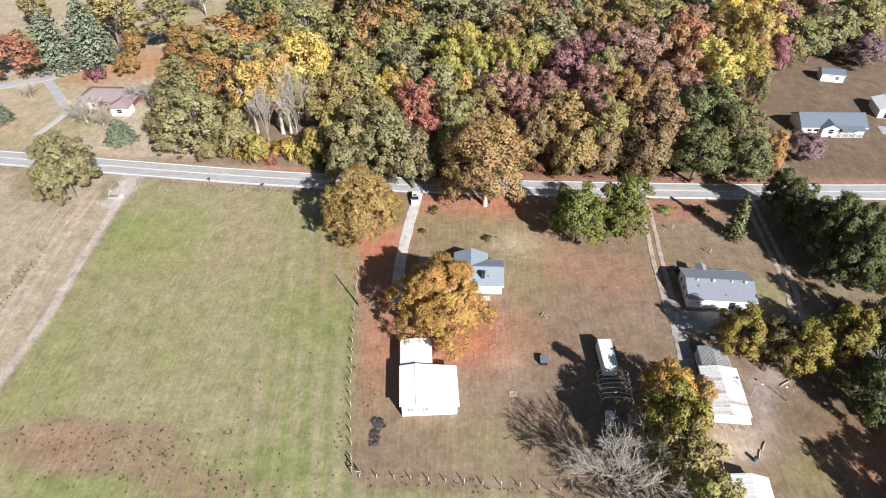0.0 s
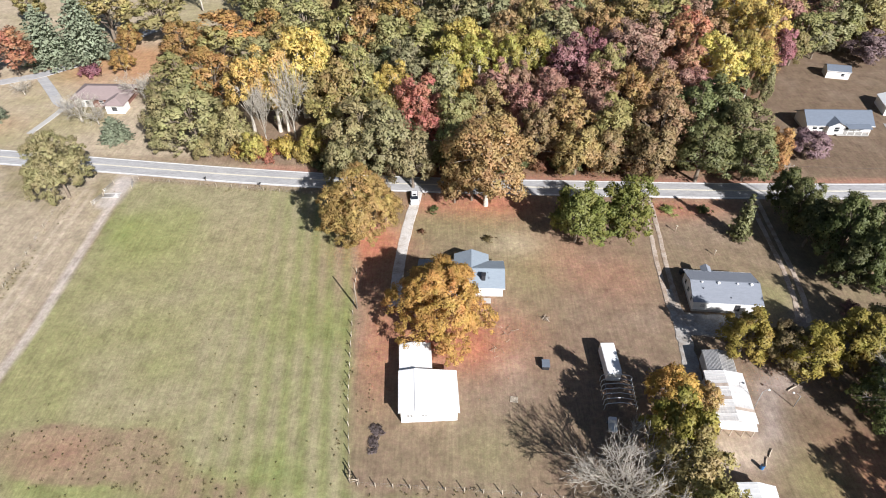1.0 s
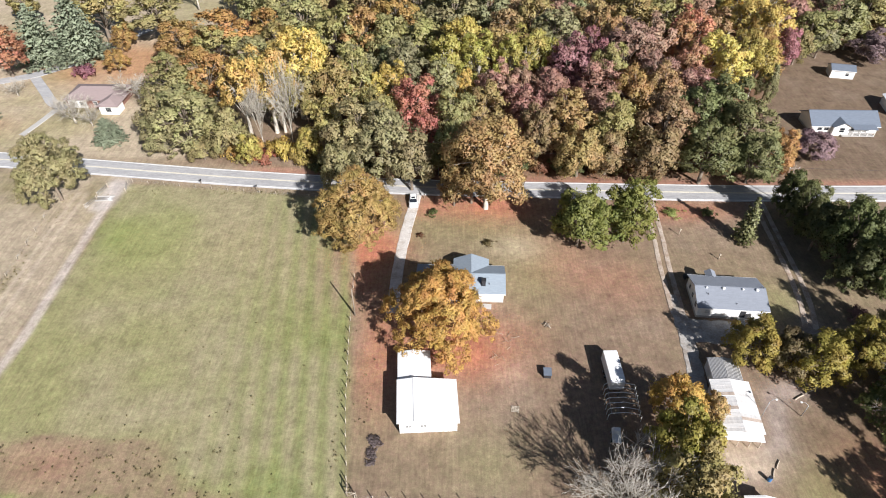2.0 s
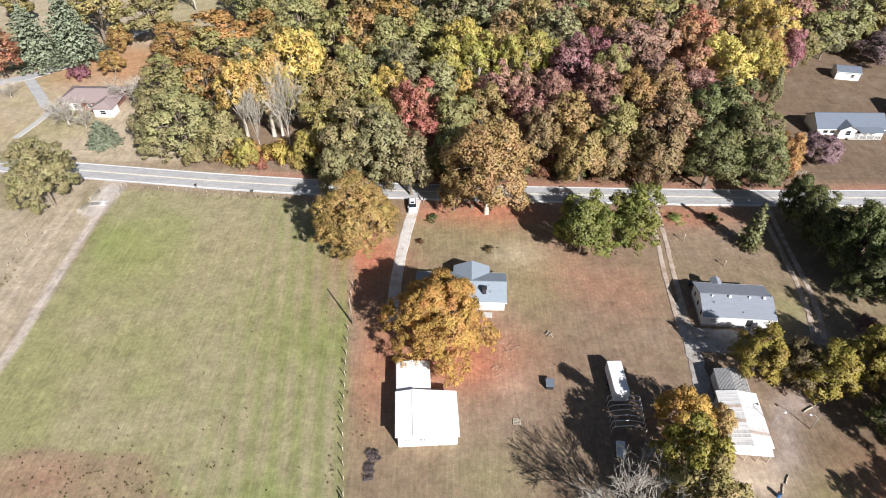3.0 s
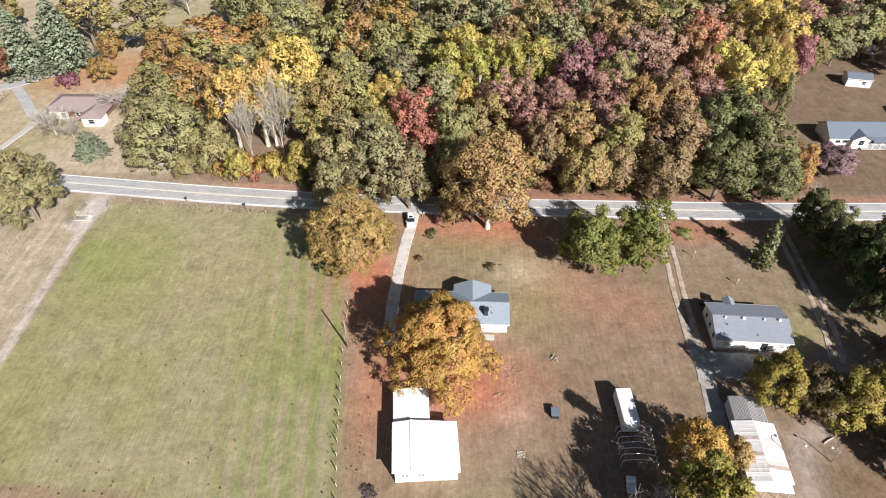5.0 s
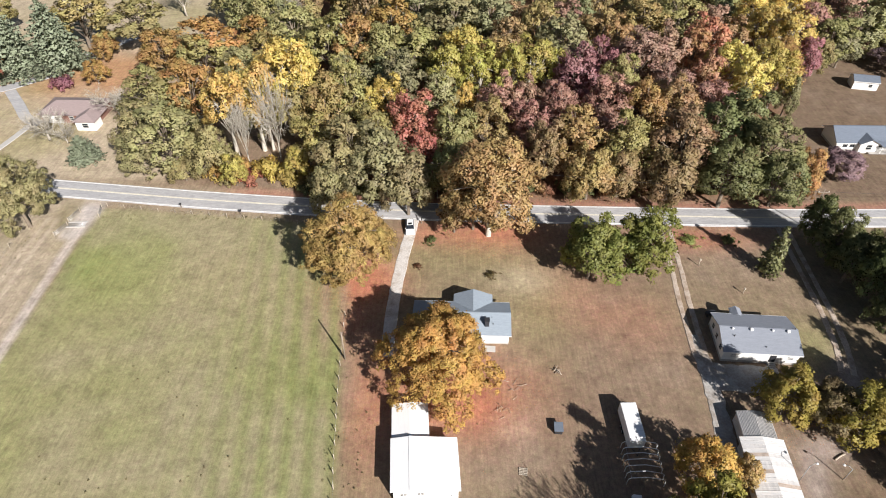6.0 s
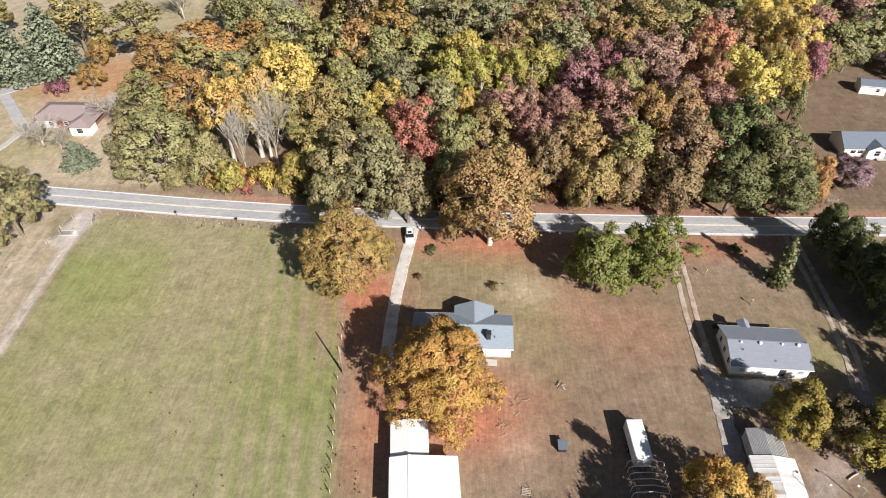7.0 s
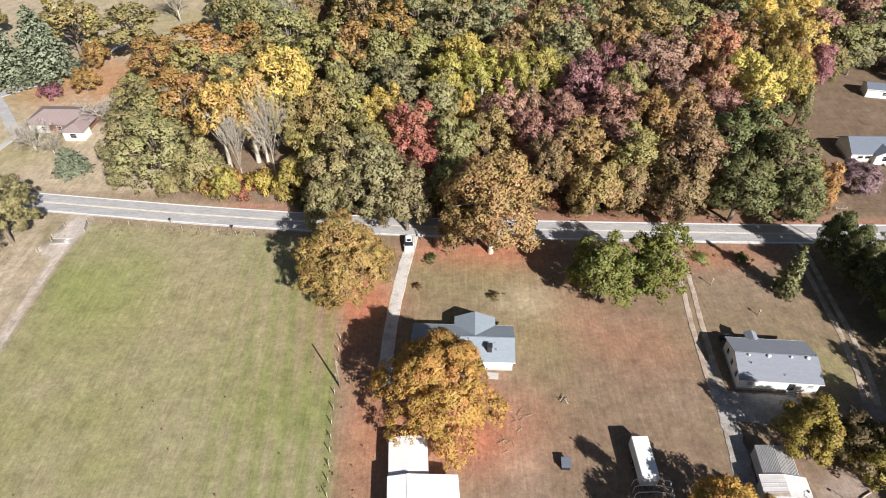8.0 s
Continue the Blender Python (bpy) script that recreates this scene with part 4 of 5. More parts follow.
def gable_roof(w, d, eave, ridge, parent, material, over=0.35, shift=0.0, trim=TRIM_WHITE, lift=0.13):
    x0, x1 = -w / 2 - over, w / 2 + over
    kf, kr = (ridge - eave) / (shift + d / 2), (ridge - eave) / (d / 2 - shift)
    roof = part("roof", slope(x0, x1, -d / 2 - over, eave - over * kf + lift, shift, ridge + lift), material, parent)
    part("roof_slope", slope(x0, x1, d / 2 + over, eave - over * kr + lift, shift, ridge + lift), material, roof)
    part("ridge_cap", box(x0, x1, shift - 0.12, shift + 0.12, ridge + lift - 0.03, ridge + lift + 0.035), material, roof)
    for y, k in ((-d / 2 - over, kf), (d / 2 + over, kr)):
        s = 1 if y > 0 else -1
        part("fascia", box(x0, x1, min(y + s * 0.005, y + s * 0.05), max(y + s * 0.005, y + s * 0.05), eave - over * k + lift - 0.2, eave - over * k + lift - 0.01), trim, roof)
    return roof


def window(parent, x, y, z, w, h, face="y-", pane=DARK_GLASS, frame_mat=TRIM_WHITE):
    """A window unit set proud of a wall, with frame and pane."""
    s = -1 if face[1] == "-" else 1
    def span(a, b, lo, hi, m, z0, z1):
        lo, hi = sorted((lo, hi))
        return box(a, b, lo, hi, z0, z1) if face[0] == "y" else box(lo, hi, a, b, z0, z1)
    c, o = (x, y) if face[0] == "y" else (y, x)
    win = part("window", span(c - w / 2, c + w / 2, o, o + s * 0.03, 0, z - h / 2, z + h / 2), pane, parent)
    for a, b, z0, z1 in ((c - w / 2 - 0.08, c - w / 2, z - h / 2, z + h / 2), (c + w / 2, c + w / 2 + 0.08, z - h / 2, z + h / 2), (c - w / 2 - 0.08, c + w / 2 + 0.08, z + h / 2, z + h / 2 + 0.09), (c - w / 2 - 0.1, c + w / 2 + 0.1, z - h / 2 - 0.09, z - h / 2), (c - w / 2, c + w / 2, z - 0.025, z + 0.025)):
        part("window_frame", span(a, b, o, o + s * 0.06, 0, z0, z1), frame_mat, win)
    return win


def door(parent, x, y, w=0.95, h=2.03, z=0.25, face=-1, material=TRIM_WHITE):
    lo, hi = sorted((y, y + face * 0.05))
    d = part("door", box(x - w / 2, x + w / 2, lo, hi, z, z + h, 0.01), material, parent)
    lo, hi = sorted((y + face * 0.05, y + face * 0.12))
    part("door_handle", box(x + w / 2 - 0.14, x + w / 2 - 0.06, lo, hi, z + 0.95, z + 1.05), DARK_METAL, d)
    return d


def mushroom_vent(parent, x, y, z, r=0.25, material=WHITE_METAL):
    bm = bmesh.new()
    bmesh.ops.create_cone(bm, cap_ends=True, segments=14, radius1=r * 0.55, radius2=r * 0.55, depth=0.35, matrix=Matrix.Translation((x, y, z + 0.1)))
    bmesh.ops.create_uvsphere(bm, u_segments=14, v_segments=7, radius=r, matrix=Matrix.LocRotScale((x, y, z + 0.3), None, (1, 1, 0.6)))
    part("roof_vent", bm, material, parent, "round white roof vent")


def pipe(parent, x, y, z, r=0.06, h=0.45, material=DARK_METAL):
    part("vent_pipe", tubes("vent_pipe", [([(x, y, z), (x, y, z + h)], [r, r])], material, 8), None, parent)


# blue-grey roofed house under the golden tree
house = thing("house", pose(2.55, 83.4, 0, 0, 0, -1.5), "low white house with blue-grey shingle roof behind a golden tree", "house")
gable_walls(15.4, 6.7, 2.45, 3.75, house, WHITE_WALL)
part("foundation", box(-7.72, 7.72, -3.37, 3.37, -0.1, 0.3), CONCRETE, house)
gable_roof(15.4, 6.7, 2.45, 3.75, house, BLUE_SHINGLE)
wing = part("rear_wing", box(-0.8, 4.6, 3.36, 5.0, 0, 2.4), WHITE_WALL, house)
for sx in (-1, 1):
    bm = bmesh.new()
    cx = 1.9
    v = [bm.verts.new(p) for p in ((cx, 0.35, 3.72), (cx, 5.5, 3.72), (cx + sx * 3.3, 5.5, 2.42), (cx + sx * 3.3, 2.9, 2.42), (cx, 0.35, 3.6), (cx, 5.5, 3.58), (cx + sx * 3.3, 5.5, 2.28), (cx + sx * 3.3, 2.9, 2.28))]
    for f in ((0, 1, 2, 3), (7, 6, 5, 4), (0, 4, 5, 1), (1, 5, 6, 2), (2, 6, 7, 3), (3, 7, 4, 0)):
        bm.faces.new([v[i] for i in f])
    bmesh.ops.recalc_face_normals(bm, faces=bm.faces)
    part("wing_roof", bm, BLUE_SHINGLE, wing)
part("wing_gable", prism([(-0.8, 2.4), (4.6, 2.4), (1.9, 3.5)], 4.8, 5.0), WHITE_WALL, wing)
stack = part("chimney", box(3.75, 4.45, -2.3, -1.5, 2.6, 4.2, 0.02), DARK_METAL, house, "sooty dark chimney stack")
part("chimney_cap", box(3.68, 4.52, -2.37, -1.43, 4.2, 4.28), DARK_METAL, stack)
pipe(house, 5.1, -1.9, 3.0)
pipe(house, 4.9, -0.8, 3.4, 0.05, 0.3)
for x in (-6.2, -3.4, -0.6):
    window(house, x, -3.35, 1.45, 1.1, 1.1)
door(house, 2.6, -3.35)
for x in (-5.5, -2.5, 6.2):
    window(house, x, 3.35, 1.45, 1.0, 1.1, "y+")
for y in (-1.5, 1.2):
    window(house, 7.7, y, 1.45, 0.9, 1.1, "x+")
single("patio_slab", box(-0.9, 0.9, -0.6, 0.6, -0.1, 0.14, 0.03), CONCRETE, pose(7.1, 78.8, 0, 0, 0, -4), "pale concrete patio slab behind the house", "patio", kind="structure")

# grey-roofed single-storey house
mobile = thing("house", pose(49.75, 80.15, 0, 0, 0, -4), "long white single-storey house with grey shingle roof", "house")
gable_walls(11.6, 7.7, 2.55, 3.85, mobile, WHITE_WALL)
part("skirting", box(-5.84, 5.84, -3.88, 3.88, -0.1, 0.4), CONCRETE, mobile)
gable_roof(11.6, 7.7, 2.55, 3.85, mobile, GREY_SHINGLE, 0.32)
for x, r in ((-4.1, 0.2), (-1.2, 0.3), (2.1, 0.2), (4.5, 0.31)):
    mushroom_vent(mobile, x, -0.45, 3.75, r)
pipe(mobile, -4.0, -1.6, 3.4)
pipe(mobile, 0.6, -3.1, 2.9, 0.06, 0.3)
pipe(mobile, 5.7, 0.1, 3.9, 0.08, 0.3)
for y in (-2.3, 0.0, 2.1):
    window(mobile, -5.8, y, 1.6, 0.75, 0.9, "x-")
for x in (-4.2, 4.6):
    window(mobile, x, -3.85, 1.5, 0.7, 0.6, "y-", GALVANISED)
door(mobile, 1.9, -3.85, z=0.5, material=DARK_METAL)
for k in range(3):
    part("step", box(1.3, 2.5, -4.2 - 0.28 * k, -3.92 - 0.28 * k, -0.05, 0.5 - 0.17 * k, 0.01), CONCRETE, mobile)
for x in (-3.5, 0.8, 4.0):
    window(mobile, x, 3.85, 1.6, 1.1, 0.95, "y+")
porch = part("porch", box(-2.6, -1.2, 3.86, 5.2, 0, 0.35), OLD_WOOD, mobile)
for s in (-1, 1):
    part("porch_roof", slope(3.6, 5.5, -1.9 + s * 0.95, 2.5, -1.9, 3.1, 0.08), GREY_SHINGLE, porch).rotation_euler = (0, 0, 0)
    porch.children[-1].matrix_basis = Matrix(((0, 1, 0, 0), (1, 0, 0, 0), (0, 0, 1, 0), (0, 0, 0, 1)))
for x in (-2.5, -1.3):
    part("porch_post", box(x - 0.05, x + 0.05, 5.0, 5.1, 0.35, 2.5), TRIM_WHITE, porch)
tank = thing("propane_tank", pose(45.0, 86.4, 0, 0, 0, 8), "dark rounded tank on feet behind the house", "tank")
bm = bmesh.new()
bmesh.ops.create_uvsphere(bm, u_segments=16, v_segments=10, radius=0.5, matrix=Matrix.LocRotScale((0, 0, 0.75), None, (2.0, 1, 1)))
part("vessel", bm, DARK_METAL, tank)
for x in (-0.55, 0.55):
    part("foot", box(x - 0.08, x + 0.08, -0.35, 0.35, -0.05, 0.45), DARK_METAL, tank)

# white barn with a low lopsided roof and a rear annexe
barn = thing("barn", pose(-2.75, 57.0, 0, 0, 0, 3.5), "white metal barn with low white roof and annexe", "barn")
profile = [(-4.25, 0), (4.25, 0), (4.25, 2.35), (-1.9, 3.25), (-4.25, 2.9)]
part("front_wall", prism(profile, -3.6, -3.45), WHITE_WALL, barn)
part("rear_wall", prism(profile, 3.45, 3.6), WHITE_WALL, barn)
part("side_wall", box(-4.25, -4.1, -3.45, 3.45, 0, 2.88), WHITE_WALL, barn)
part("side_wall", box(4.1, 4.25, -3.45, 3.45, 0, 2.3), WHITE_WALL, barn)
k = 0.9 / 6.15
roof = part("roof", prism([(-1.9, 3.42), (4.58, 3.42 - 6.48 * k), (4.58, 3.32 - 6.48 * k), (-1.9, 3.32)], -3.9, 3.9), WHITE_METAL, barn)
part("roof_slope", prism([(-4.6, 3.42 - 2.7 * 0.15), (-1.9, 3.42), (-1.9, 3.32), (-4.6, 3.32 - 2.7 * 0.15)], -3.9, 3.9), WHITE_METAL, roof)
part("ridge_cap", box(-2.1, -1.7, -3.92, 3.92, 3.41, 3.45), WHITE_METAL, roof)
for i in range(13):
    y = -3.6 + i * 0.6
    bm = prism([(-1.9, 3.445), (4.56, 3.445 - 6.46 * k), (4.56, 3.41 - 6.46 * k), (-1.9, 3.41)], y - 0.02, y + 0.02)
    part("seam", bm, WHITE_METAL, roof)
for x in (-2.9, -0.7):
    for dx in (-0.24, 0.24):
        window(barn, x + dx, -3.6, 1.75, 0.3, 0.45, "y-", DARK_METAL)
door(barn, 2.9, -3.6, 1.1, z=0.02, material=WHITE_METAL)
annex = part("annexe", box(-4.2, 0.35, 3.62, 9.4, 0, 2.2), WHITE_WALL, barn)
part("annexe_roof", prism([(-4.5, 2.45), (-1.9, 2.85), (0.75, 2.4), (0.75, 2.3), (-1.9, 2.75), (-4.5, 2.35)], 3.95, 9.8), WHITE_METAL, annex)

# long shed with worn metal roof
shed = thing("shed", pose(43.5, 58.6, 0, 0, 0, -4.7), "long shed with worn white and rusty metal roof", "shed")
part("wall", box(-2.2, -2.06, 2.4, 7.0, 0, 2.15), WORN_METAL, shed)
part("wall", box(2.0, 2.14, 2.4, 7.0, 0, 2.15), WORN_METAL, shed)
part("wall", box(-2.06, 2.0, 6.86, 7.0, 0, 2.15), WORN_METAL, shed)
part("wall", box(-2.7, -2.56, -6.1, 2.4, 0, 2.0), WORN_METAL, shed)
part("wall", box(-2.56, 2.6, -6.1, -5.96, 0, 2.0), WORN_METAL, shed)
part("wall", box(2.6, 2.74, -6.1, 2.4, 0, 2.0), WORN_METAL, shed)
dark_roof = part("roof", prism([(-2.35, 2.2), (0, 2.6), (2.3, 2.2), (2.3, 2.14), (0, 2.52), (-2.35, 2.14)], 2.35, 7.15), WORN_METAL, shed)
for i in range(23):
    x = -2.25 + i * 0.2
    z = 2.6 - abs(x) * 0.17
    part("rib", box(x - 0.035, x + 0.035, 2.36, 7.14, z - 0.03, z + 0.045), GALVANISED, dark_roof)
roof = part("roof", prism([(-2.95, 2.25), (0, 2.75), (3.0, 2.25), (3.0, 2.19), (0, 2.67), (-2.95, 2.19)], -6.4, 2.8), WORN_METAL, shed)
panel_rng = random.Random(8)
for i in range(15):
    y = -6.35 + i * 0.61
    for s in (-1, 1):
        mat = RUST_METAL if panel_rng.random() < 0.12 else (CHALKY_METAL if panel_rng.random() < 0.6 else WORN_METAL)
        dz = panel_rng.uniform(0.0, 0.02)
        bm = prism([(0, 2.765 + dz), (s * 3.0, 2.265 + dz), (s * 3.0, 2.25), (0, 2.752)], y + 0.01, y + 0.58)
        part("panel", bm, mat, roof)
        bm = prism([(0, 2.81), (s * 3.0, 2.31), (s * 3.0, 2.25), (0, 2.752)], y + 0.58, y + 0.62)
        part("seam", bm, WORN_METAL, roof)
for x in (-2.3, -0.8, 0.9, 2.4):
    part("porch_post", box(x - 0.05, x + 0.05, -7.3, -7.2, 0, 1.95), PALE_WOOD, shed)
part("porch_roof", slope(-2.6, 2.7, -7.5, 1.95, -6.15, 2.15, 0.06), WHITE_METAL, shed)


def lamp_post(x, y, turn, h, label):
    mast = thing("lamp_post", pose(x, y, 0, 0, 0, turn), label, "lamp post", "yard lamp posts")
    part("pole", tubes("pole", [([(0, 0, -0.2), (-0.1, 0, h)], [0.08, 0.055])], GALVANISED, 6), None, mast)
    part("lamp_arm", tubes("lamp_arm", [([(-0.1, 0, h - 0.05), (0.4, 0, h + 0.3), (0.9, 0, h + 0.2)], [0.035, 0.035, 0.035])], GALVANISED, 5), None, mast)
    bm = bmesh.new()
    bmesh.ops.create_uvsphere(bm, u_segments=10, v_segments=6, radius=0.18, matrix=Matrix.LocRotScale((0.95, 0, h + 0.12), None, (1.2, 1, 0.8)))
    part("lamp", bm, TRIM_WHITE, mast)


lamp_post(47.3, 56.0, 15, 4.6, "grey lamp post with a short arm beside the shed")
lamp_post(53.7, 56.6, 150, 2.8, "low grey lamp post beside the dirt track")

# white metal building at the south edge
works = thing("workshop", pose(41.5, 37.6, 0, 0, 0, -6) @ Matrix.Diagonal((0.88, 1, 1, 1)), "white metal workshop building with low gable roof", "workshop")
profile = [(-2.7, 0), (2.7, 0), (2.7, 2.3), (0, 2.9), (-2.7, 2.3)]
part("rear_wall", prism(profile, 4.6, 4.75), WHITE_WALL, works)
part("front_wall", prism(profile, -4.75, -4.6), WHITE_WALL, works)
part("side_wall", box(-2.7, -2.56, -4.6, 4.6, 0, 2.28), WHITE_WALL, works)
part("side_wall", box(2.56, 2.7, -4.6, 4.6, 0, 2.28), WHITE_WALL, works)
roof = part("roof", prism([(0, 3.02), (2.9, 2.38), (2.9, 2.3), (0, 2.93)], -4.95, 4.95), WHITE_METAL, works)
part("roof_slope", prism([(-2.9, 2.38), (0, 3.02), (0, 2.93), (-2.9, 2.3)], -4.95, 4.95), WHITE_METAL, roof)
for i in range(15):
    y = -4.7 + i * 0.67
    for s in (-1, 1):
        part("seam", prism([(0, 3.05), (s * 2.9, 2.41), (s * 2.9, 2.37), (0, 3.01)], y - 0.02, y + 0.02), WHITE_METAL, roof)
lean = thing("lean_to", pose(37.3, 38.4, 0, 0, 0, -6), "low white lean-to shelter beside the workshop", "shed")
part("roof", slope(-1.0, 1.0, -2.0, 1.75, 2.0, 1.9, 0.07), WHITE_METAL, lean)
for x in (-0.9, 0.9):
    for y in (-1.85, 1.85):
        part("post", box(x - 0.05, x + 0.05, y - 0.05, y + 0.05, 0, 1.75), PALE_WOOD, lean)

# far house with slate roof and porch
far = thing("house", pose(98.3, 141.8, 0, 0, 0, -1), "white far house with slate roof and front porch", "house")
gable_walls(16.0, 7.0, 2.4, 4.5, far, WHITE_WALL)
gable_roof(16.0, 7.0, 2.4, 4.5, far, SLATE_SHINGLE, 0.45)
part("foundation", box(-8.02, 8.02, -3.52, 3.52, -0.1, 0.45), CONCRETE, far)
gable = part("front_gable", prism([(-3.2, 0), (1.0, 0), (1.0, 2.5), (-1.1, 3.5), (-3.2, 2.5)], -4.5, -3.52), WHITE_WALL, far)
for s in (-1, 1):
    bm = prism([(-1.1, 3.72), (-1.1 + s * 2.45, 2.5), (-1.1 + s * 2.45, 2.4), (-1.1, 3.62)], -4.85, -0.8)
    part("gable_roof", bm, SLATE_SHINGLE, gable)
deck = part("deck", box(-1.0, 6.8, -5.4, -3.6, 0.3, 0.45), CONCRETE, far)
for x in (1.4, 3.2, 5.0, 6.7):
    part("porch_post", box(x - 0.07, x + 0.07, -5.3, -5.16, 0.45, 2.45), TRIM_WHITE, deck)
part("porch_roof", slope(1.1, 7.0, -5.6, 2.4, -3.6, 2.75, 0.1), SLATE_SHINGLE, deck)
for x in (-6, -4.4, 2.2, 5.6):
    window(far, x, -3.5, 1.6, 1.1, 1.2)
door(far, 3.9, -3.5, z=0.45)
window(far, -1.1, -4.5, 1.6, 1.2, 1.2)
outshed = thing("shed", pose(112.5, 170.5, 0, 0, 0, -12), "small pale far shed with grey roof", "shed")
gable_walls(6.2, 4.2, 2.3, 3.2, outshed, WHITE_WALL)
gable_roof(6.2, 4.2, 2.3, 3.2, outshed, SLATE_SHINGLE, 0.2)
window(outshed, 1.2, -2.1, 1.3, 0.8, 0.8)
garage = thing("garage", pose(118.0, 150.2, 0, 0, 0, 80), "white garage with white metal roof", "garage")
gable_walls(7.0, 6.0, 2.5, 3.6, garage, WHITE_WALL)
gable_roof(7.0, 6.0, 2.5, 3.6, garage, WHITE_METAL, 0.25)
window(garage, -3.5, 0.3, 1.2, 2.4, 2.1, "x-")

# brown-roofed house across the road
brown = thing("house", pose(-93.5, 154.0, 0, 0, 0, -1), "brick house with brown hipped roof and pale carport", "house")
part("wall", box(-7.0, 7.0, -4.0, -3.8, 0, 2.5), BRICK, brown)
part("wall", box(-7.0, 7.0, 3.8, 4.0, 0, 2.5), BRICK, brown)
part("wall", box(-7.0, -6.8, -3.8, 3.8, 0, 2.5), BRICK, brown)
part("wall", box(6.8, 7.0, -3.8, 3.8, 0, 2.5), BRICK, brown)
part("wing_wall", box(3.2, 8.0, -7.4, -4.02, 0, 2.5), TRIM_WHITE, brown)
part("carport_wall", box(-6.6, -1.8, -4.15, -4.02, 0.1, 2.3), TRIM_WHITE, brown)


def hip(x0, x1, y0, y1, z0, z1, inset):
    bm = bmesh.new()
    ym = (y0 + y1) / 2
    b = [bm.verts.new(p) for p in ((x0, y0, z0), (x1, y0, z0), (x1, y1, z0), (x0, y1, z0))]
    r = [bm.verts.new((x0 + inset, ym, z1)), bm.verts.new((x1 - inset, ym, z1))]
    for f in ((b[0], b[1], r[1], r[0]), (b[1], b[2], r[1]), (b[2], b[3], r[0], r[1]), (b[3], b[0], r[0]), (b[3], b[2], b[1], b[0])):
        bm.faces.new(f)
    bmesh.ops.recalc_face_normals(bm, faces=bm.faces)
    return bm


roof = part("roof", hip(-7.6, 7.6, -4.7, 4.6, 2.52, 4.3, 3.6), BROWN_SHINGLE, brown)
bm = hip(-3.8, 3.8, -2.9, 2.9, 2.54, 3.7, 2.6)
bmesh.ops.rotate(bm, verts=bm.verts, cent=(0, 0, 0), matrix=Matrix.Rotation(math.pi / 2, 3, "Z"))
bmesh.ops.translate(bm, verts=bm.verts, vec=(5.6, -4.2, 0))
part("wing_roof", bm, BROWN_SHINGLE, roof)
for x in (-5.5, -3.0, 0.6):
    window(brown, x, -4.16 if x < -1 else -4.0, 1.4, 1.0, 1.0)
window(brown, 5.6, -7.4, 1.4, 1.4, 1.1)

for x, y, yaw, w in ((-33.5, 200.0, 12, 9), (-23.0, 222.0, -8, 11)):
    h = thing("house", pose(x, y, 0, 0, 0, yaw), "white house with pale roof half hidden among far trees", "house")
    gable_walls(w, 6.5, 3.0, 5.2, h, WHITE_WALL)
    gable_roof(w, 6.5, 3.0, 5.2, h, WORN_METAL)
    for wx in (-w / 3, 0, w / 3):
        window(h, wx, -3.25, 1.6, 1.0, 1.1)


# ---- vehicles ----
def wheel(parent, x, y, r=0.34, w=0.22):
    bm = bmesh.new()
    m = Matrix.Translation((x, y, r)) @ Matrix.Rotation(math.pi / 2, 4, "Y")
    bmesh.ops.create_cone(bm, cap_ends=True, segments=18, radius1=r, radius2=r, depth=w, matrix=m)
    wh = part("wheel", bm, BLACK_RUBBER, parent)
    bm = bmesh.new()
    bmesh.ops.create_cone(bm, cap_ends=True, segments=14, radius1=r * 0.6, radius2=r * 0.6, depth=w + 0.02, matrix=m)
    part("rim", bm, GALVANISED, wh)


def sport_utility(m, label):
    car = thing("car", m, label, "car")
    def side(outline, half, inset=0.0):
        bm = bmesh.new()
        rows = []
        for s in (-1, 1):
            rows.append([bm.verts.new((s * (half - inset * max(0, z - 1.0)), y, z)) for y, z in outline])
        n = len(outline)
        bm.faces.new(rows[0])
        bm.faces.new(rows[1][::-1])
        for i in range(n):
            bm.faces.new((rows[0][i], rows[1][i], rows[1][(i + 1) % n], rows[0][(i + 1) % n]))
        bmesh.ops.recalc_face_normals(bm, faces=bm.faces)
        bmesh.ops.bevel(bm, geom=bm.edges[:], offset=0.05, segments=2, affect="EDGES")
        return bm
    part("body", side([(-2.3, 0.35), (2.3, 0.35), (2.32, 0.8), (2.2, 0.98), (1.1, 1.06), (-2.2, 1.08), (-2.32, 0.7)], 0.93), CAR_PAINT, car)
    part("cabin_glass", side([(1.15, 1.0), (0.45, 1.58), (-1.75, 1.6), (-2.2, 1.02)], 0.86, 0.22), DARK_GLASS, car)
    part("roof_panel", box(-0.66, 0.66, -1.6, 0.42, 1.57, 1.64, 0.03), CAR_PAINT, car)
    part("sunroof", box(-0.42, 0.42, -0.35, 0.3, 1.63, 1.655, 0.01), DARK_GLASS, car, "dark glass sunroof")
    for x in (-0.84, 0.84):
        for y in (-1.4, 1.4):
            wheel(car, x, y)
    for x in (-0.65, 0.65):
        part("headlight", box(x - 0.2, x + 0.2, 2.24, 2.34, 0.68, 0.84, 0.03), TRIM_WHITE, car)
        part("tail_light", box(x - 0.18, x + 0.18, -2.34, -2.24, 0.75, 0.95, 0.03), BRICK, car)
    for x in (-1.0, 1.0):
        part("door_mirror", box(x - 0.09, x + 0.09, 0.75, 0.9, 1.0, 1.14, 0.03), CAR_PAINT, car)


sport_utility(pose(-7.25, 109.1, 0, 0, 0, 184) @ Matrix.Scale(0.92, 4), "white sport utility car parked at the driveway's road end")

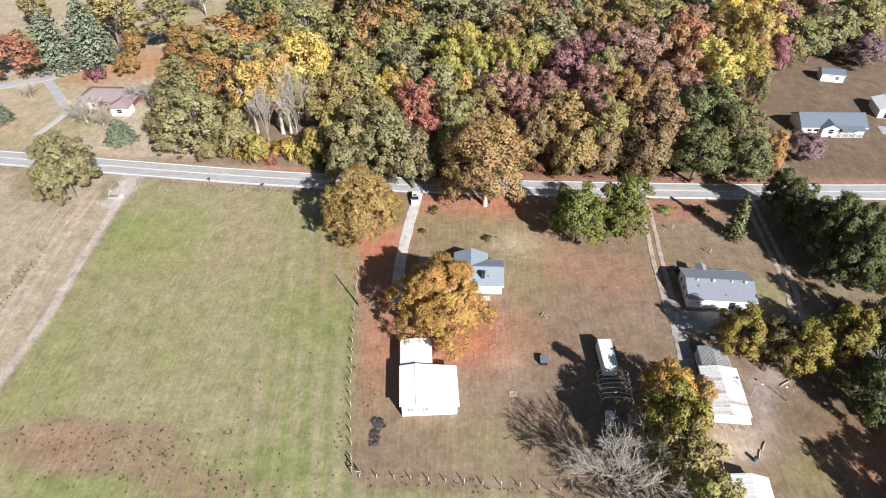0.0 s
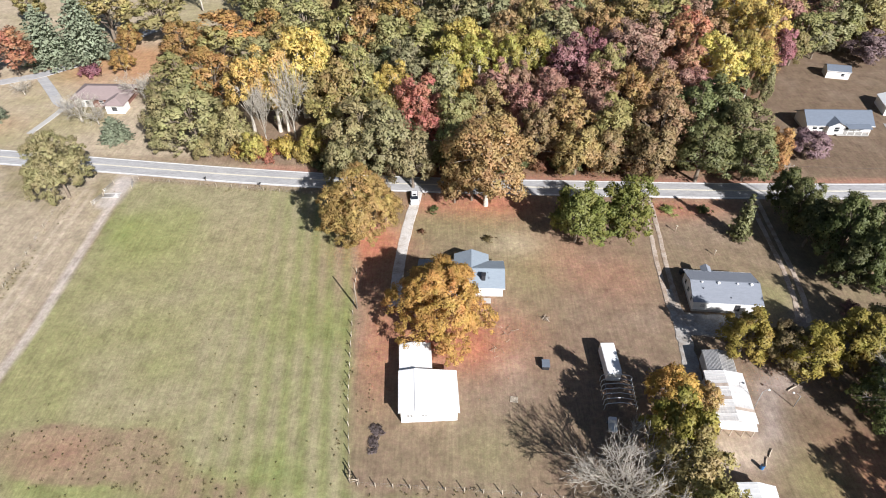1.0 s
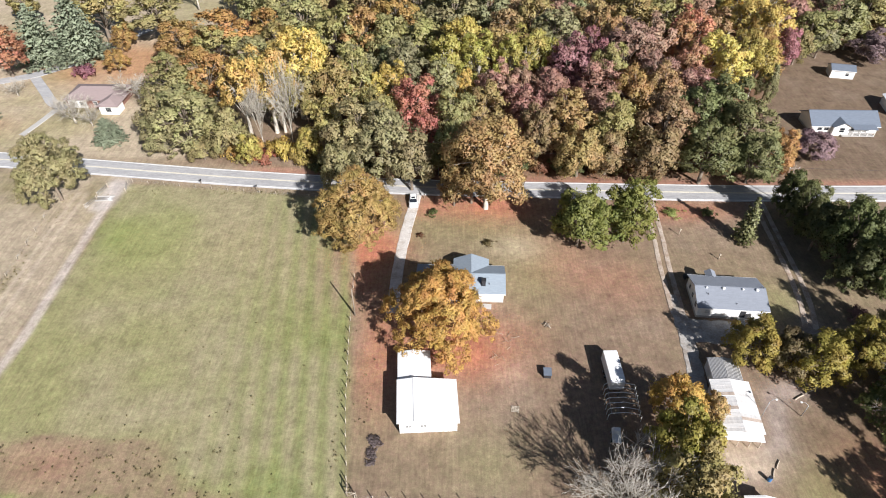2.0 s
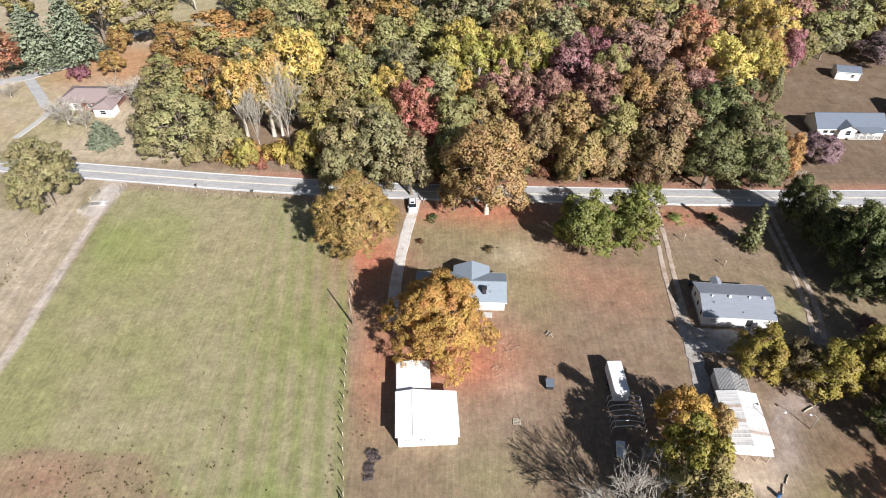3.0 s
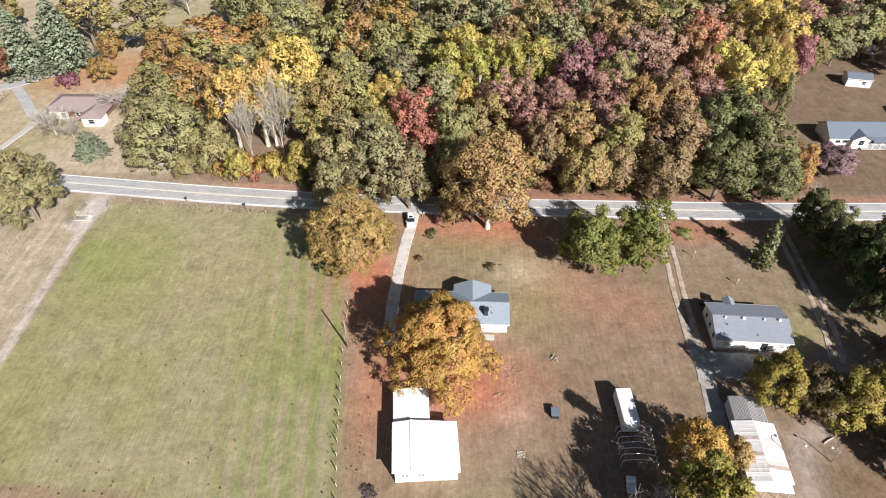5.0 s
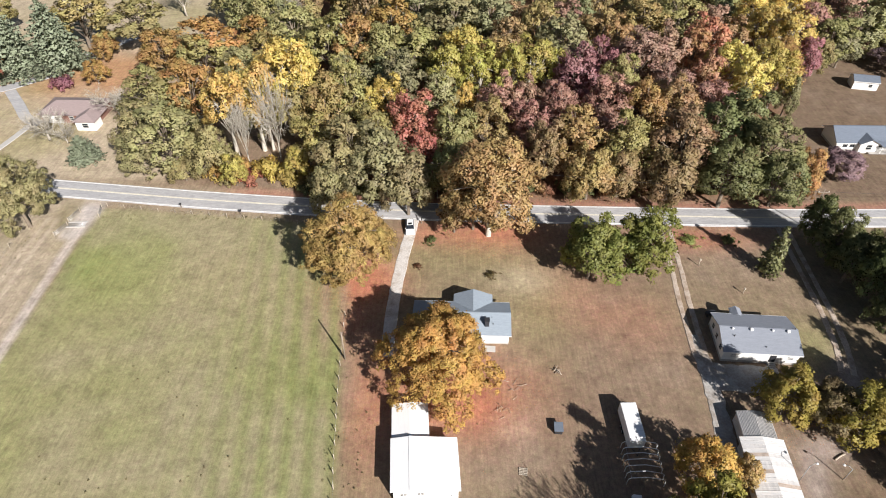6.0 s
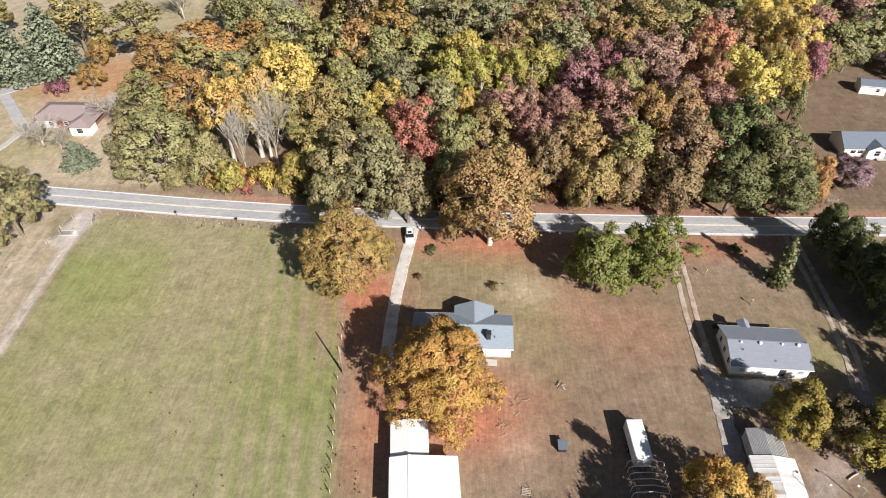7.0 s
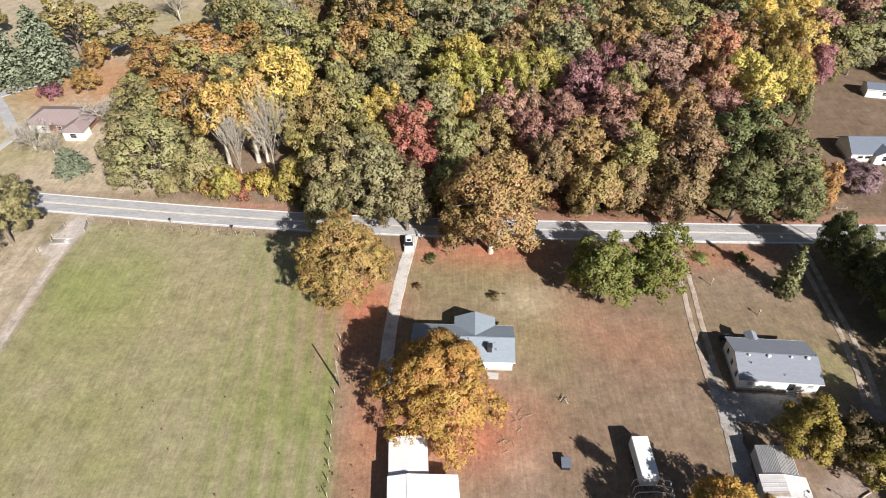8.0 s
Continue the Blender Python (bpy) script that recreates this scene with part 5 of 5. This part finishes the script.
trailer = thing("cargo_trailer", pose(26.5, 64.1, 0, 0, 0, 1.5), "white box trailer parked on the brown lawn", "trailer")
part("body", box(-1.15, 1.15, -2.9, 2.9, 0.5, 2.6, 0.12), WHITE_METAL, trailer)
part("nose", prism([(-1.1, 0.55), (1.1, 0.55), (1.1, 2.3), (-1.1, 2.3)], -3.25, -2.86), WHITE_METAL, trailer)
for i in range(8):
    y = -2.5 + i * 0.71
    part("roof_bow", box(-1.1, 1.1, y - 0.025, y + 0.025, 2.59, 2.62), TRIM_WHITE, trailer)
part("door", box(-1.0, 1.0, 2.9, 2.94, 0.6, 2.4, 0.01), TRIM_WHITE, trailer)
for x in (-1.18, 1.18):
    for y in (-0.5, 0.4):
        wheel(trailer, x, y, 0.33, 0.2)
part("tow_bar", tubes("tow_bar", [([(-0.6, -3.2, 0.5), (0, -4.4, 0.45)], [0.05, 0.05]), ([(0.6, -3.2, 0.5), (0, -4.4, 0.45)], [0.05, 0.05]), ([(0, -4.3, 0.5), (0, -4.3, 0)], [0.04, 0.04])], DARK_METAL, 6), None, trailer)

# bare greenhouse frame
frame_thing = thing("greenhouse_frame", pose(26.9, 58.3, 0, 0, 0, -3), "bare bent-pipe greenhouse frame without its cover", "greenhouse")
for i in range(7):
    y = -2.7 + i * 0.9
    pts = [(-2.5, y, -0.1), (-2.45, y, 1.35), (-2.1, y, 1.75), (0, y, 2.15), (2.1, y, 1.75), (2.45, y, 1.35), (2.5, y, -0.1)]
    part("hoop", tubes("hoop", [(pts, [0.055] * 7)], WHITE_METAL, 5), None, frame_thing)
for x, z in ((-2.1, 1.75), (2.1, 1.75)):
    part("purlin", tubes("purlin", [([(x, -2.75, z), (x, 2.75, z)], [0.025, 0.025])], GALVANISED, 5), None, frame_thing)

# ---- fences and poles ----
fence_rng = random.Random(4)


def fence(line, spacing, label, height=1.2, radius=0.07, wires=3, material=PALE_WOOD):
    f = thing("fence", Matrix.Identity(4), label, "fence", "fences")
    pts = [Vector((*p, 0)) for p in line]
    posts = []
    for a, b in zip(pts[:-1], pts[1:]):
        n = max(1, round((b - a).length / spacing))
        posts += [a.lerp(b, k / n) for k in range(n)]
    posts.append(pts[-1])
    tops = []
    for p in posts:
        lean_x, lean_y = fence_rng.uniform(-0.06, 0.06), fence_rng.uniform(-0.06, 0.06)
        h = height * fence_rng.uniform(0.88, 1.1)
        base = p + Vector((0, 0, -0.2))
        top = p + Vector((lean_x, lean_y, h))
        part("post", tubes("post", [([base, top], [radius * 1.1, radius * 0.9])], material, 6), None, f)
        tops.append((p, top))
    for k in range(wires):
        s = 0.35 + 0.28 * k
        runs = [([a0.lerp(a1, s), b0.lerp(b1, s)], [0.006, 0.006]) for (a0, a1), (b0, b1) in zip(tops[:-1], tops[1:])]
        part("wire", tubes("wire", runs, GALVANISED, 3), None, f)
    return f


fence([(-13.4, 43.5), (-15.3, 57), (-16.4, 70), (-16.9, 78), (-17.3, 86)], 2.35, "wire fence with short wooden posts between field and yard")
fence([(-12.2, 43.0), (0, 42.4), (13, 41.6), (19, 41)], 2.6, "wire fence with wooden posts along the yard's south side")
fence([(-70.5, 116.2), (-52, 113.6), (-30, 110.8), (-19, 109.6)], 4.0, "low wire fence between the field and the road", 1.1, 0.055)
fence([(-84.6, 112), (-84.0, 103), (-83, 90.4), (-82.1, 76.3), (-81.6, 62), (-81, 45)], 4.2, "old wire fence in the dry pasture", 1.1, 0.055)
brace = thing("corner_brace", pose(-13.4, 43.4, 0), "timber corner brace of the field fence", "fence")
for x, y in ((0.05, 0.05), (1.3, -0.1), (-0.1, 1.3)):
    part("post", tubes("post", [([(x, y, -0.2), (x, y, 1.5)], [0.11, 0.1])], OLD_WOOD, 7), None, brace)
part("rail", tubes("rail", [([(0.05, 0.05, 1.1), (1.3, -0.1, 1.1)], [0.06, 0.06])], PALE_WOOD, 6), None, brace)
part("rail", tubes("rail", [([(0.05, 0.05, 1.1), (-0.1, 1.3, 1.1)], [0.06, 0.06])], PALE_WOOD, 6), None, brace)
part("brace_pole", tubes("brace_pole", [([(0.05, 0.05, 0.2), (1.3, -0.1, 1.05)], [0.05, 0.05])], PALE_WOOD, 6), None, brace)

for x, y, turn in ((-75.7, 112.5, 75), (-71.0, 114.0, 105), (-76.3, 108.0, 70)):
    g = thing("field_gate", pose(x, y, 0, 0, 0, turn), "pale tubular gate wing at the field entrance", "gate", "gate wings")
    for px in (-1.7, 1.7):
        part("post", tubes("post", [([(px, 0, -0.2), (px, 0, 1.35)], [0.08, 0.08])], PALE_WOOD, 6), None, g)
    for z in (0.35, 0.7, 1.05):
        part("rail", tubes("rail", [([(-1.7, 0, z), (1.7, 0, z)], [0.035, 0.035])], GALVANISED, 6), None, g)


def utility_pole(x, y, h, label, arm=True, turn=0):
    p = thing("utility_pole", pose(x, y, 0, 0, 0, turn), label, "pole", "utility poles")
    part("pole", tubes("pole", [([(0, 0, -0.5), (0, 0, h)], [0.16, 0.1])], OLD_WOOD, 8), None, p)
    if arm:
        part("crossarm", box(-1.1, 1.1, -0.06, 0.06, h - 0.8, h - 0.66), OLD_WOOD, p)
        for ix in (-1.0, 0.95, 0.0):
            part("insulator", box(ix - 0.05, ix + 0.05, -0.05, 0.05, h - 0.66, h - 0.46, 0.015), TRIM_WHITE, p)
    return p


utility_pole(-16.1, 76.6, 6.6, "weathered wooden utility pole at the field fence", False)
utility_pole(71.6, 110.0, 9.5, "wooden utility pole beside the road", True, 2)
utility_pole(-2.0, 119.5, 9.5, "wooden utility pole beside the road", True, 2)
utility_pole(130.0, 110.6, 9.5, "wooden utility pole beside the road", True, 2)
for a, b, sag in (((71.6, 110, 8.9), (130, 110.6, 8.9), 0.9), ((-2, 119.5, 8.9), (71.6, 110, 8.9), 1.0), ((71.6, 110, 8.4), (84, 78, 6.0), 0.5)):
    a, b = Vector(a), Vector(b)
    pts = [a.lerp(b, k / 10) - Vector((0, 0, sag * 4 * (k / 10) * (1 - k / 10))) for k in range(11)]
    single("power_cable", tubes("power_cable", [(pts, [0.018] * 11)], DARK_METAL, 4), None, Matrix.Identity(4), "sagging dark overhead power cable", "cable", "power cables")

# ---- small things in the yards ----
crate = thing("dog_house", pose(16.2, 63.9, 0, 0, 0, -3), "small dark grey kennel box on the lawn", "kennel")
part("body", box(-0.55, 0.55, -0.65, 0.65, 0, 0.85, 0.02), DARK_METAL, crate)
part("lid", slope(-0.65, 0.65, -0.75, 0.9, 0.75, 1.05, 0.05), SLATE_SHINGLE, crate)


def leafy_mound(seed, r, h, n, leaf):
    rng = np.random.default_rng(seed)
    c = rng.normal(size=(n, 3)) * np.array((r * 0.42, r * 0.42, h * 0.16)) + np.array((0, 0, h * 0.5))
    c[:, 2] = np.clip(c[:, 2], 0.15 * h, h)
    return cards_mesh("leaves", leaf_cards(rng, c, np.full(n, r * 0.22), 55, leaf), LEAVES)


MOUNDS = [leafy_mound(400 + k, 1.0, 0.9, 40, 0.055) for k in range(3)]


def shrub(x, y, r, h, colour, label, k=0, category="shrub"):
    s = thing("shrub", Matrix.LocRotScale((x, y, 0), Euler((0, 0, k * 1.3)), (r, r, h / 0.9)), label, category, "shrubs")
    st = tubes("stems", [([(0, 0, -0.1), (0.25 * math.cos(a), 0.25 * math.sin(a), 0.5)], [0.04, 0.015]) for a in (0.3, 1.6, 2.9, 4.4)], BARK, 4)
    part("stem_cluster", st, None, s)
    c = part("foliage", MOUNDS[k % 3], None, s)
    c.color = (*colour, 1)


shrub(8.0, 96.0, 1.1, 0.8, (0.17, 0.13, 0.06), "round brown-green flowerbed shrub on the lawn", 0)
shrub(-5.3, 98.3, 0.8, 0.6, (0.22, 0.11, 0.06), "low reddish flowerbed shrub on the lawn", 1)
shrub(-3.0, 105.4, 1.2, 1.0, (0.14, 0.16, 0.06), "grey-green shrub near the drive", 2)
shrub(47.0, 106.0, 1.8, 0.9, (0.3, 0.32, 0.1), "pale green shrub beside the wheel track", 0)
shrub(54.5, 105.5, 1.4, 1.8, (0.16, 0.18, 0.07), "green shrub at the lawn's edge", 1)
shrub(72.0, 77.0, 1.8, 1.6, (0.26, 0.15, 0.14), "brownish shrub at the edge of the yard", 2)
shrub(78.5, 74.5, 2.6, 2.6, (0.34, 0.17, 0.18), "dusty pink shrub below the dark trees", 0)
shrub(-104, 169, 3.2, 3.4, (0.36, 0.16, 0.2), "rosy pink shrub beside the brown-roofed house", 1)
shrub(-46, 127.5, 3.2, 4.2, (0.52, 0.3, 0.12), "orange shrub at the wood's edge", 2)
shrub(-43.0, 125.5, 2.6, 2.6, (0.46, 0.17, 0.13), "red shrub at the wood's edge", 0)
shrub(-39, 127.5, 3.4, 5.0, (0.6, 0.45, 0.13), "yellow shrub at the wood's edge", 1)
shrub(-49.8, 127.6, 2.8, 3.6, (0.58, 0.42, 0.14), "yellow shrub at the wood's edge", 2)
shrub(-34.5, 125.2, 2.8, 3.8, (0.46, 0.34, 0.12), "amber shrub at the wood's edge", 0)
shrub(-31.5, 124.0, 2.4, 3.0, (0.36, 0.3, 0.12), "olive shrub at the wood's edge", 1)
shrub(-47.5, 124.6, 1.8, 1.6, (0.34, 0.28, 0.13), "low brown shrub at the wood's edge", 1)
for k in range(26):
    x = -30 + k * 4.2 + fence_rng.uniform(-1, 1)
    shrub(x, 120.6 + fence_rng.uniform(-0.8, 1.6), fence_rng.uniform(1.4, 2.4), fence_rng.uniform(1.6, 3.2), fence_rng.choice(((0.3, 0.17, 0.09), (0.2, 0.17, 0.07), (0.34, 0.2, 0.08), (0.16, 0.17, 0.07))), "autumn undergrowth shrub along the wood's edge", k)

for x, y, h in ((46.9, 98.9, 1.3), (52.6, 91.7, 1.0)):
    p = thing("birdhouse_post", pose(x, y, 0, 0, 0, 20), "short pale wooden post with a box on the lawn", "post", "yard posts")
    part("post", tubes("post", [([(0, 0, -0.2), (0, 0, h)], [0.08, 0.07])], PALE_WOOD, 6), None, p)
    part("box", box(-0.15, 0.15, -0.15, 0.15, h, h + 0.3, 0.02), PALE_WOOD, p)
for x, y in ((-54.9, 115.6), (-42.0, 113.5), (-60.5, 125.5), (105.0, 109.6), (-5.0, 111.0)):
    p = thing("mailbox", pose(x, y, 0, 0, 0, 5), "dark mailbox on a post by the road", "mailbox", "mailboxes")
    part("post", box(-0.06, 0.06, -0.06, 0.06, -0.2, 1.05), OLD_WOOD, p)
    part("box", box(-0.14, 0.14, -0.3, 0.3, 1.05, 1.32, 0.06), DARK_METAL, p)

log_rng = random.Random(9)


def stick_pile(name, x, y, count, length, spread_m, radius, label, category):
    p = thing(name, pose(x, y, 0), label, category)
    for _ in range(count):
        a = log_rng.uniform(0, 6.28)
        cx, cy = log_rng.gauss(0, spread_m), log_rng.gauss(0, spread_m)
        ln = length * log_rng.uniform(0.5, 1)
        d = Vector((math.cos(a) * ln / 2, math.sin(a) * ln / 2, 0))
        z = log_rng.uniform(0.03, 0.25)
        part("stick", tubes("stick", [([Vector((cx, cy, z)) - d, Vector((cx, cy, z + log_rng.uniform(0, 0.15))) + d], [radius, radius * 0.5])], log_rng.choice((OLD_WOOD, PALE_WOOD)), 5), None, p)


stick_pile("brush_pile", 17.2, 74.6, 9, 1.8, 0.3, 0.06, "small heap of cut branches on the lawn", "branches")
stick_pile("brush_pile", 11.0, 71.2, 8, 1.6, 0.8, 0.035, "scattered fallen sticks on the leaf litter", "branches")
stick_pile("brush_pile", 7.8, 67.0, 7, 1.6, 0.9, 0.03, "scattered fallen sticks below the golden tree", "branches")
for x, y, a, ln, r in ((54.8, 59.9, 28, 2.0, 0.13), (56.9, 61.0, 25, 1.9, 0.12), (58.8, 62.0, 27, 1.8, 0.12), (60.4, 62.9, 20, 1.4, 0.11), (47.1, 48.6, 55, 1.6, 0.1), (46.0, 47.3, 65, 1.4, 0.1)):
    m = pose(x, y, r, 0, 0, a)
    single("log", tubes("log", [([(-ln / 2, 0, 0), (0, 0.06, 0), (ln / 2, 0, 0)], [r, r * 0.95, r * 0.9])], PALE_WOOD, 8), None, m, "pale bleached log lying on the ground", "log", "logs")
barrel = thing("barrel", pose(44.9, 46.2, 0), "blue plastic barrel near the workshop", "barrel")
bm = bmesh.new()
bmesh.ops.create_cone(bm, cap_ends=True, segments=18, radius1=0.29, radius2=0.29, depth=0.88, matrix=Matrix.Translation((0, 0, 0.44)))
bmesh.ops.bevel(bm, geom=bm.edges[:], offset=0.03, segments=2, affect="EDGES")
part("body", bm, BLUE_PLASTIC, barrel)
bm = bmesh.new()
bmesh.ops.create_cone(bm, cap_ends=True, segments=18, radius1=0.26, radius2=0.26, depth=0.05, matrix=Matrix.Translation((0, 0, 0.905)))
part("lid", bm, DARK_METAL, barrel)


# ash and cuttings strip in the yard
rng = np.random.default_rng(77)
c = np.stack([rng.normal(size=60) * 0.4, rng.uniform(-2.3, 2.3, 60), np.full(60, 0.12)], 1)
me = cards_mesh("cuttings", leaf_cards(rng, c, np.full(60, 0.36), 40, 0.085, 0.2, facing=np.tile((0.0, 0.0, 1.0), (60, 1))), LEAVES)
ob = single("cuttings_heap", me, None, pose(-10.5, 50.3, 0, 0, 0, -4), "long grey heap of dry garden cuttings", "cuttings", kind="stuff")
ob.color = (0.2, 0.16, 0.15, 1)

# fallen leaves scattered under the trees
rng = np.random.default_rng(78)
pts = []
for cx, cy, rx, ry, n in ((1.5, 71, 9, 6.5, 5200), (-16, 94, 6, 6, 2600), (9, 107, 9, 4.5, 2200), (-11, 72, 2.5, 9, 900), (49, 107, 13, 3.5, 1600), (58, 64, 10, 4, 1500), (20, 119, 40, 1.6, 3500)):
    pts.append(np.stack([cx + rng.normal(size=n) * rx * 0.62, cy + rng.normal(size=n) * ry * 0.62, np.full(n, 0.06)], 1))
pts = np.concatenate(pts)
me = cards_mesh("fallen_leaves", leaf_cards(rng, pts, np.full(len(pts), 0.03), 1, 0.055, 0.3, facing=np.tile((0.0, 0.0, 1.0), (len(pts), 1))), LEAVES)
ob = single("fallen_leaves", me, None, Matrix.Identity(4), "red and orange fallen leaves strewn on the grass", "leaves", kind="stuff")
ob.color = (0.5, 0.22, 0.1, 1)

cart = thing("utility_cart", pose(24.9, 52.6, 0, 0, 0, -8), "small pale blue-white farm cart under the bare tree", "cart")
part("bed", box(-0.6, 0.6, -1.1, 1.1, 0.5, 0.62, 0.02), TRIM_WHITE, cart)
for x0, x1, y0, y1 in ((-0.62, -0.56, -1.1, 1.1), (0.56, 0.62, -1.1, 1.1), (-0.56, 0.56, 1.04, 1.1)):
    part("side_board", box(x0, x1, y0, y1, 0.6, 1.0, 0.01), WHITE_METAL, cart)
part("cab", box(-0.55, 0.55, 0.35, 1.0, 0.63, 1.45, 0.08), WHITE_METAL, cart)
for x in (-0.66, 0.66):
    for y in (-0.65, 0.7):
        wheel(cart, x, y, 0.28, 0.16)

guard = thing("cattle_guard", pose(-74.3, 110.2, 0, 0, 0, 4), "pale concrete and steel cattle guard across the farm track", "cattle guard")
for y in (-0.75, 0.75):
    part("kerb", box(-1.9, 1.9, y - 0.14, y + 0.14, -0.1, 0.16, 0.02), CONCRETE, guard)
for k in range(6):
    y = -0.5 + k * 0.2
    part("bar", tubes("bar", [([(-1.8, y, 0.1), (1.8, y, 0.1)], [0.04, 0.04])], GALVANISED, 6), None, guard)

# tufts of rank grass and weeds on the bare patch of the field and along the fences
rng = np.random.default_rng(79)
pts = np.concatenate([np.stack([cx + rng.normal(size=n) * rx, cy + rng.normal(size=n) * ry, np.full(n, 0.12)], 1) for cx, cy, rx, ry, n in
                      ((-48, 47, 9, 3, 130), (-32, 41.5, 6, 2, 40), (-40, 60, 18, 14, 50), (-16, 62, 0.4, 12, 30), (4, 42, 10, 0.6, 40), (-46, 112.6, 14, 0.7, 80), (-12, 57, 1.2, 2.0, 9), (-82, 80, 0.8, 18, 120))])
me = cards_mesh("grass_tufts", leaf_cards(rng, pts, rng.uniform(0.1, 0.24, len(pts)), 12, 0.07, 0.6, facing=np.tile((0.0, 0.0, 1.0), (len(pts), 1))), LEAVES)
ob = single("grass_tufts", me, None, Matrix.Identity(4), "rank brown-green grass tufts in the field", "grass", kind="stuff")
ob.color = (0.24, 0.205, 0.1, 1)

pallet = thing("pallet", pose(10.6, 57.4, 0, 0, 0, -8), "weathered wooden pallet lying on the lawn", "pallet")
for k in range(5):
    part("board", box(-0.6, 0.6, -0.5 + k * 0.23, -0.36 + k * 0.23, 0.1, 0.125), PALE_WOOD, pallet)
for x in (-0.54, 0.0, 0.54):
    part("bearer", box(x - 0.05, x + 0.05, -0.5, 0.56, 0.0, 0.1), OLD_WOOD, pallet)
